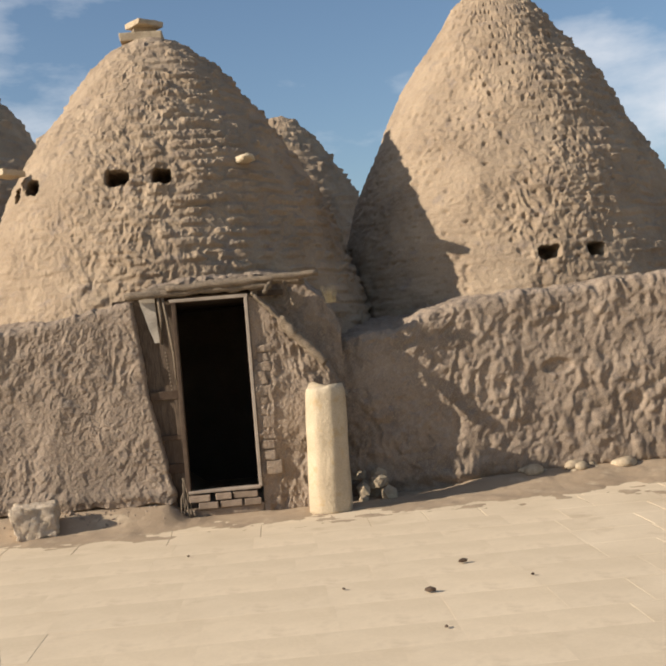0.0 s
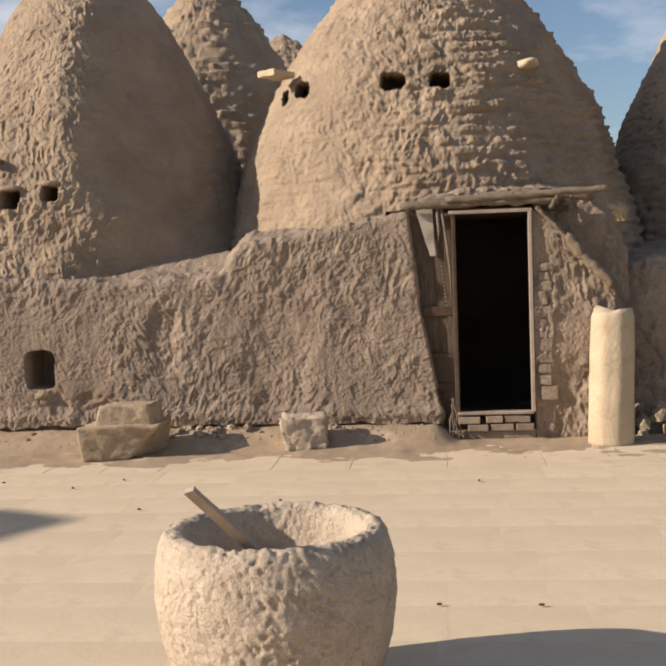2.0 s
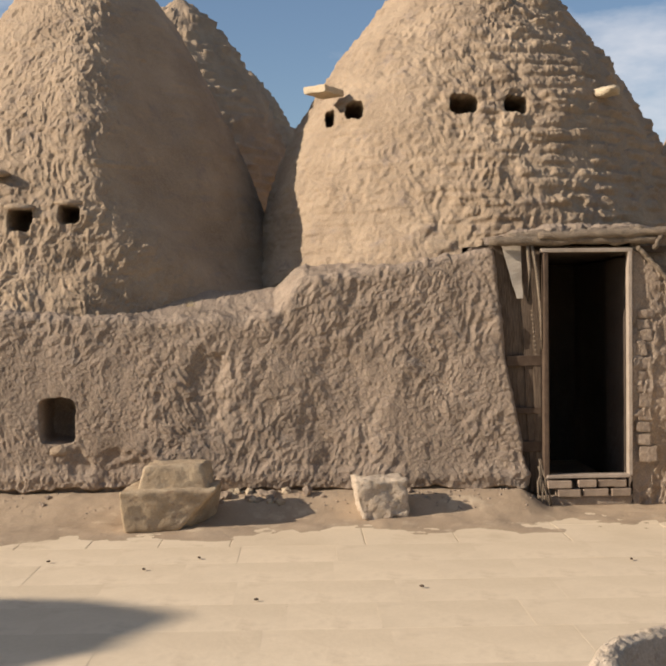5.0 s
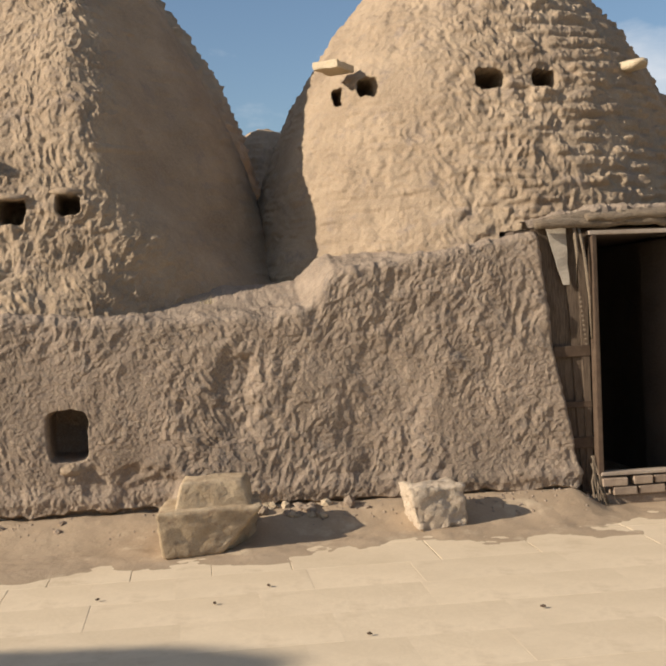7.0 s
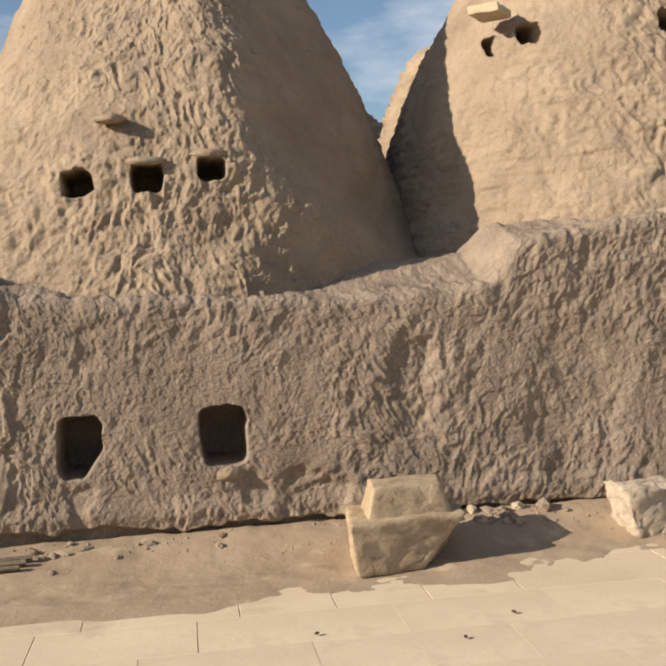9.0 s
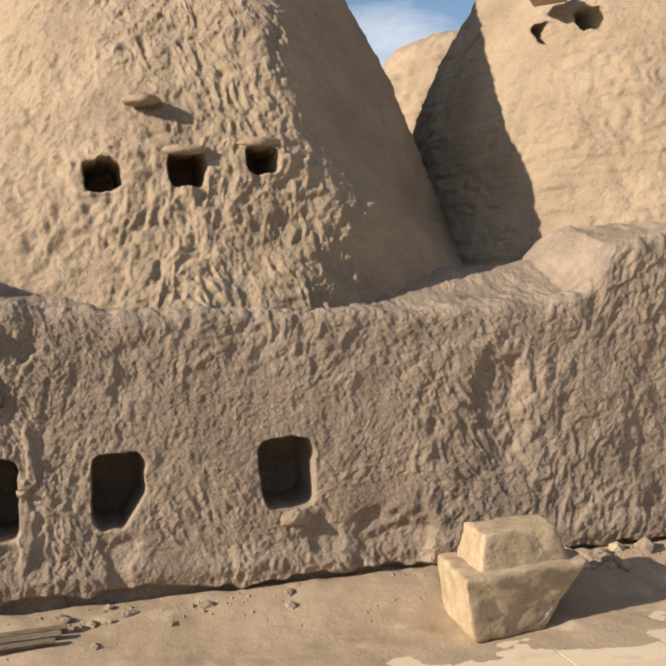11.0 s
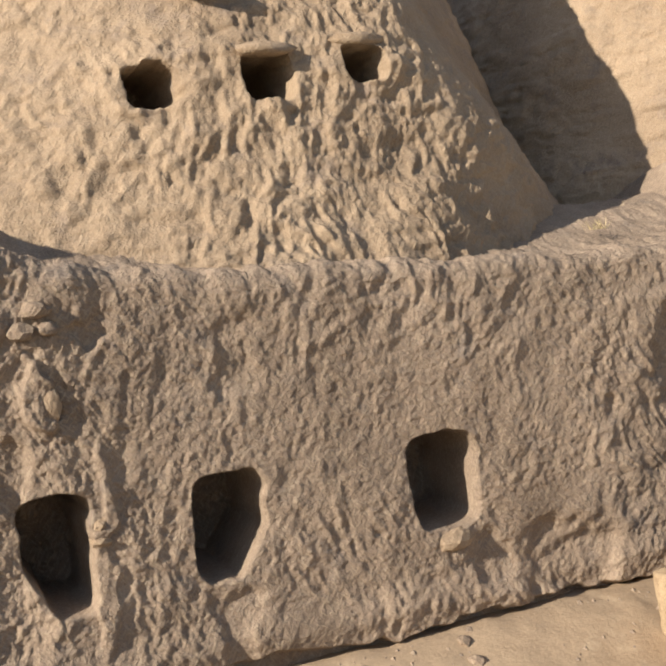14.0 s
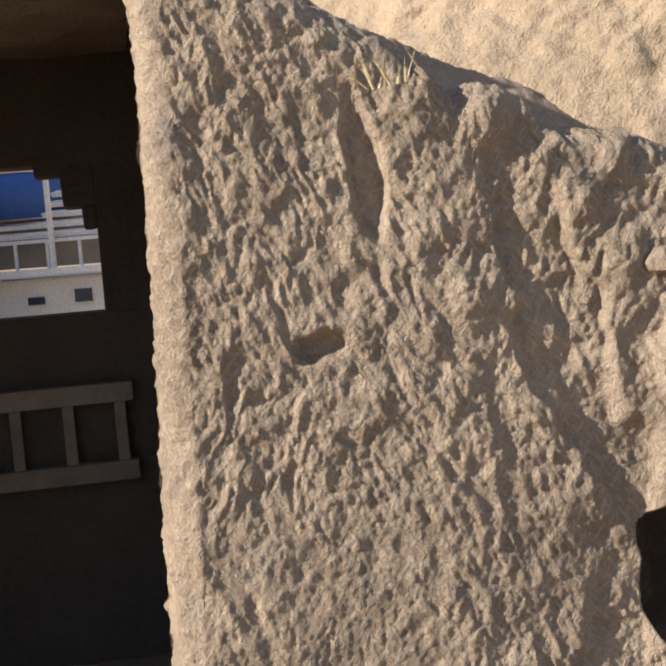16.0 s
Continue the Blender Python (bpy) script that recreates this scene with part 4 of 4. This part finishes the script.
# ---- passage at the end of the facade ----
# the first wall is unseen, its height raised to throw shadow on the ledge
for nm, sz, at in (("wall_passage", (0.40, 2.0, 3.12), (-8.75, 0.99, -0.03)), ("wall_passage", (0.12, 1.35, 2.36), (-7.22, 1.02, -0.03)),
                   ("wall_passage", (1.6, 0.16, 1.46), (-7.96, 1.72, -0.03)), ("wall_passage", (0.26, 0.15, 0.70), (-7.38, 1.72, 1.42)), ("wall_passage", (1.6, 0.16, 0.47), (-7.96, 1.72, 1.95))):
    # the passage's gloom is partly in this darkened mud colour
    tagged(part(nm, box(sz, 0.012, 0.006, 5), MUD_SHADED, None, "", pose(*at)), "mud wall of the covered passage, coloured as shaded", "wall", kind="structure")
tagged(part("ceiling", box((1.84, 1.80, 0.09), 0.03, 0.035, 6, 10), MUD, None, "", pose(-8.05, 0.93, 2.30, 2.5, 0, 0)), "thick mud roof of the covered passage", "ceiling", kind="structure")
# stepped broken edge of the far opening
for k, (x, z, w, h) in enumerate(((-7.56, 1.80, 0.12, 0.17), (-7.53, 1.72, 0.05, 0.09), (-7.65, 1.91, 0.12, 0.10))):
    tagged(part("wall_passage", box((w, 0.15, h), 0.012, 0.01, 20 + k), MUD_SHADED, None, "", pose(x, 1.72, z)), "broken mud brick at the edge of an opening", "wall", kind="structure")
# lattice of small square hollows under the opening
lattice = thing("brick_lattice", "dim brick lattice of square hollows under the opening", "lattice", pose(-7.94, 1.60, 0.83))
part("rail", box((1.0, 0.06, 0.07), 0.006), CLAY_BRICK, lattice, "", pose(0, 0, 0))
part("rail", box((1.0, 0.06, 0.07), 0.006), CLAY_BRICK, lattice, "", pose(0, 0, 0.28))
for k in range(6):
    part("upright", box((0.04, 0.05, 0.21), 0.005), CLAY_BRICK, lattice, "", pose(-0.45 + 0.18 * k, 0, 0.07))

# ---- white building seen through the passage ----
house = thing("white_building", "low white building with striped awning and a roof tank", "building", pose(-8.31, 9.0, -1.18, 0, 0, -22) @ Matrix.Scale(1.46, 4))
part("wall", box((2.4, 1.6, 2.15), 0.02), WHITE, house, "", pose(-0.55, 0.8, -0.37))
part("window", box((0.12, 0.02, 0.09), 0.0), GLASS_DARK, house, "dark pane", pose(0.30, -0.012, 1.60))
part("window", box((0.12, 0.02, 0.05), 0.0), GLASS_DARK, house, "dark pane", pose(-0.05, -0.012, 1.60))
part("roof_edge", box((2.56, 0.3, 0.04), 0.005), WHITE, house, "", pose(-0.53, 0.0, 1.80))
for k in range(9):
    part("railing_post", box((0.02, 0.02, 0.18), 0.0), WHITE, house, "", pose(-1.4 + 0.24 * k, 0.05, 1.84))
part("railing_top", box((2.2, 0.025, 0.025), 0.0), WHITE, house, "", pose(-0.5, 0.05, 2.02))
part("awning_back", box((2.1, 0.02, 0.42), 0.0), TIN, house, "grey awning cloth", pose(-0.52, 0.33, 1.85))
for k in range(5):
    part("awning_slat", box((2.2 - 0.04 * k, 0.05, 0.035), 0.004), WHITE, house, "", pose(-0.5 - 0.02 * k, 0.10 + 0.03 * k, 2.06 + 0.07 * k, 22, 0, 0))
part("post", box((0.03, 0.03, 0.7), 0.0), WHITE, house, "", pose(0.10, 0.0, 1.8))
part("water_tank", rod([(-0.25, 0.4, 2.20), (-0.25, 0.4, 2.46), (-0.25, 0.4, 2.52)], [0.36, 0.36, 0.30], 24), BLUE, house, "blue plastic water tank", None, True)
part("tank_lid", rod([(-0.25, 0.4, 2.52), (-0.25, 0.4, 2.62), (-0.25, 0.4, 2.67)], [0.31, 0.27, 0.12], 24), WHITE, house, "", None, True)

# ---- plain wall that closes the yard behind the walker ----
tagged(part("wall_back", box((34, 0.5, 2.3), 0.05), MUD, None, "", pose(-2, -19, -0.02)), "plain mud wall across the yard", "wall", kind="structure")

# ---- litter on the paving ----
for k, (x, y) in enumerate(((-0.442, -5.422), (-0.93, -5.405), (-0.578, -2.168), (-3.391, -1.912), (-2.017, -2.819), (-2.985, -3.073), (-4.374, -1.955), (-3.718, -2.23),
                            (0.523, -3.895), (1.05, -4.2), (1.4, -3.4), (1.75, -4.0), (1.0, -5.1))):
    s = 0.035 if k not in (9, 10) else 0.08
    tagged(part("leaf_litter", rock((s, s * 0.6, s * 0.5), 500 + k, 1), BRACE, None, "", pose(x - 0.0155 * y, 0.92 * y, 0.004, 0, 0, 37 * k)), "dark scrap of dry leaf on the paving", "litter", "litter on the paving")

# ---- paving ----
prnd = random.Random(11)
slab_mesh = {}


def slab_data(w, d):
    key = (round(w, 2), round(d, 2))
    if key not in slab_mesh:
        bm = bmesh.new()
        bmesh.ops.create_cube(bm, size=1, matrix=Matrix.Translation((0, 0, -0.0175)) @ Matrix.Diagonal((key[0], key[1], 0.03, 1)))
        bmesh.ops.bevel(bm, geom=[e for e in bm.edges if all(v.co.z > 0 for v in e.verts)], offset=0.0018, segments=1, affect="EDGES")
        me = bpy.data.meshes.new("paving_slab")
        bm.to_mesh(me)
        bm.free()
        me.materials.append(SLAB)
        slab_mesh[key] = me
    return slab_mesh[key]


pavement = tagged(new("pavement"), "worn pale paving of large flat stones, dusty", "paving", kind="structure")
rest_v, rest_f = [], []
count = 0
y = -0.30
while y > -10.4:
    d = prnd.choice((0.42, 0.5, 0.58))
    x = -6.6 + prnd.uniform(0, 0.4)
    while x < 5.6:
        w = prnd.choice((0.5, 0.66, 0.8, 0.95))
        cx, cy, cz = x + w / 2, y - d / 2, prnd.uniform(-0.0006, 0.0006)
        edge = float(np.interp(cx, [-4.5, -3.7, -2.4, -0.8], [-1.10, -0.95, -0.68, -0.50])) - 0.12 * noise.noise(Vector((cx * 0.8, 0, 0)))
        if cy + d / 2 < edge + 0.45:
            if count < 300 and -5.2 < cx < 2.4 and -7.6 < cy < -1.2:
                ob = new("paving_slab", slab_data(w - 0.0045, d - 0.0035))
                ob.parent = pavement
                ob.matrix_basis = pose(cx, cy, cz, prnd.uniform(-0.05, 0.05), prnd.uniform(-0.05, 0.05), prnd.uniform(-0.15, 0.15))
                count += 1
            else:
                b = len(rest_v)
                for zz, s in ((-0.02, 0.5), (-0.004, 0.5), (-0.0025, 0.496)):
                    rest_v += [(cx + sx * (w - 0.0045) * s, cy + sy * (d - 0.0045) * s, cz + zz) for sx, sy in ((-1, -1), (1, -1), (1, 1), (-1, 1))]
                rest_f += [(b + r * 4 + j, b + r * 4 + (j + 1) % 4, b + r * 4 + 4 + (j + 1) % 4, b + r * 4 + 4 + j) for r in (0, 1) for j in range(4)] + [(b + 8, b + 9, b + 10, b + 11)]
        x += w
    y -= d
me = bpy.data.meshes.new("paving_rest")
me.from_pydata(rest_v, [], rest_f)
me.materials.append(SLAB)
rest = new("paving_rest", me)
rest.parent = pavement
tagged(rest, "", "", kind="stuff")
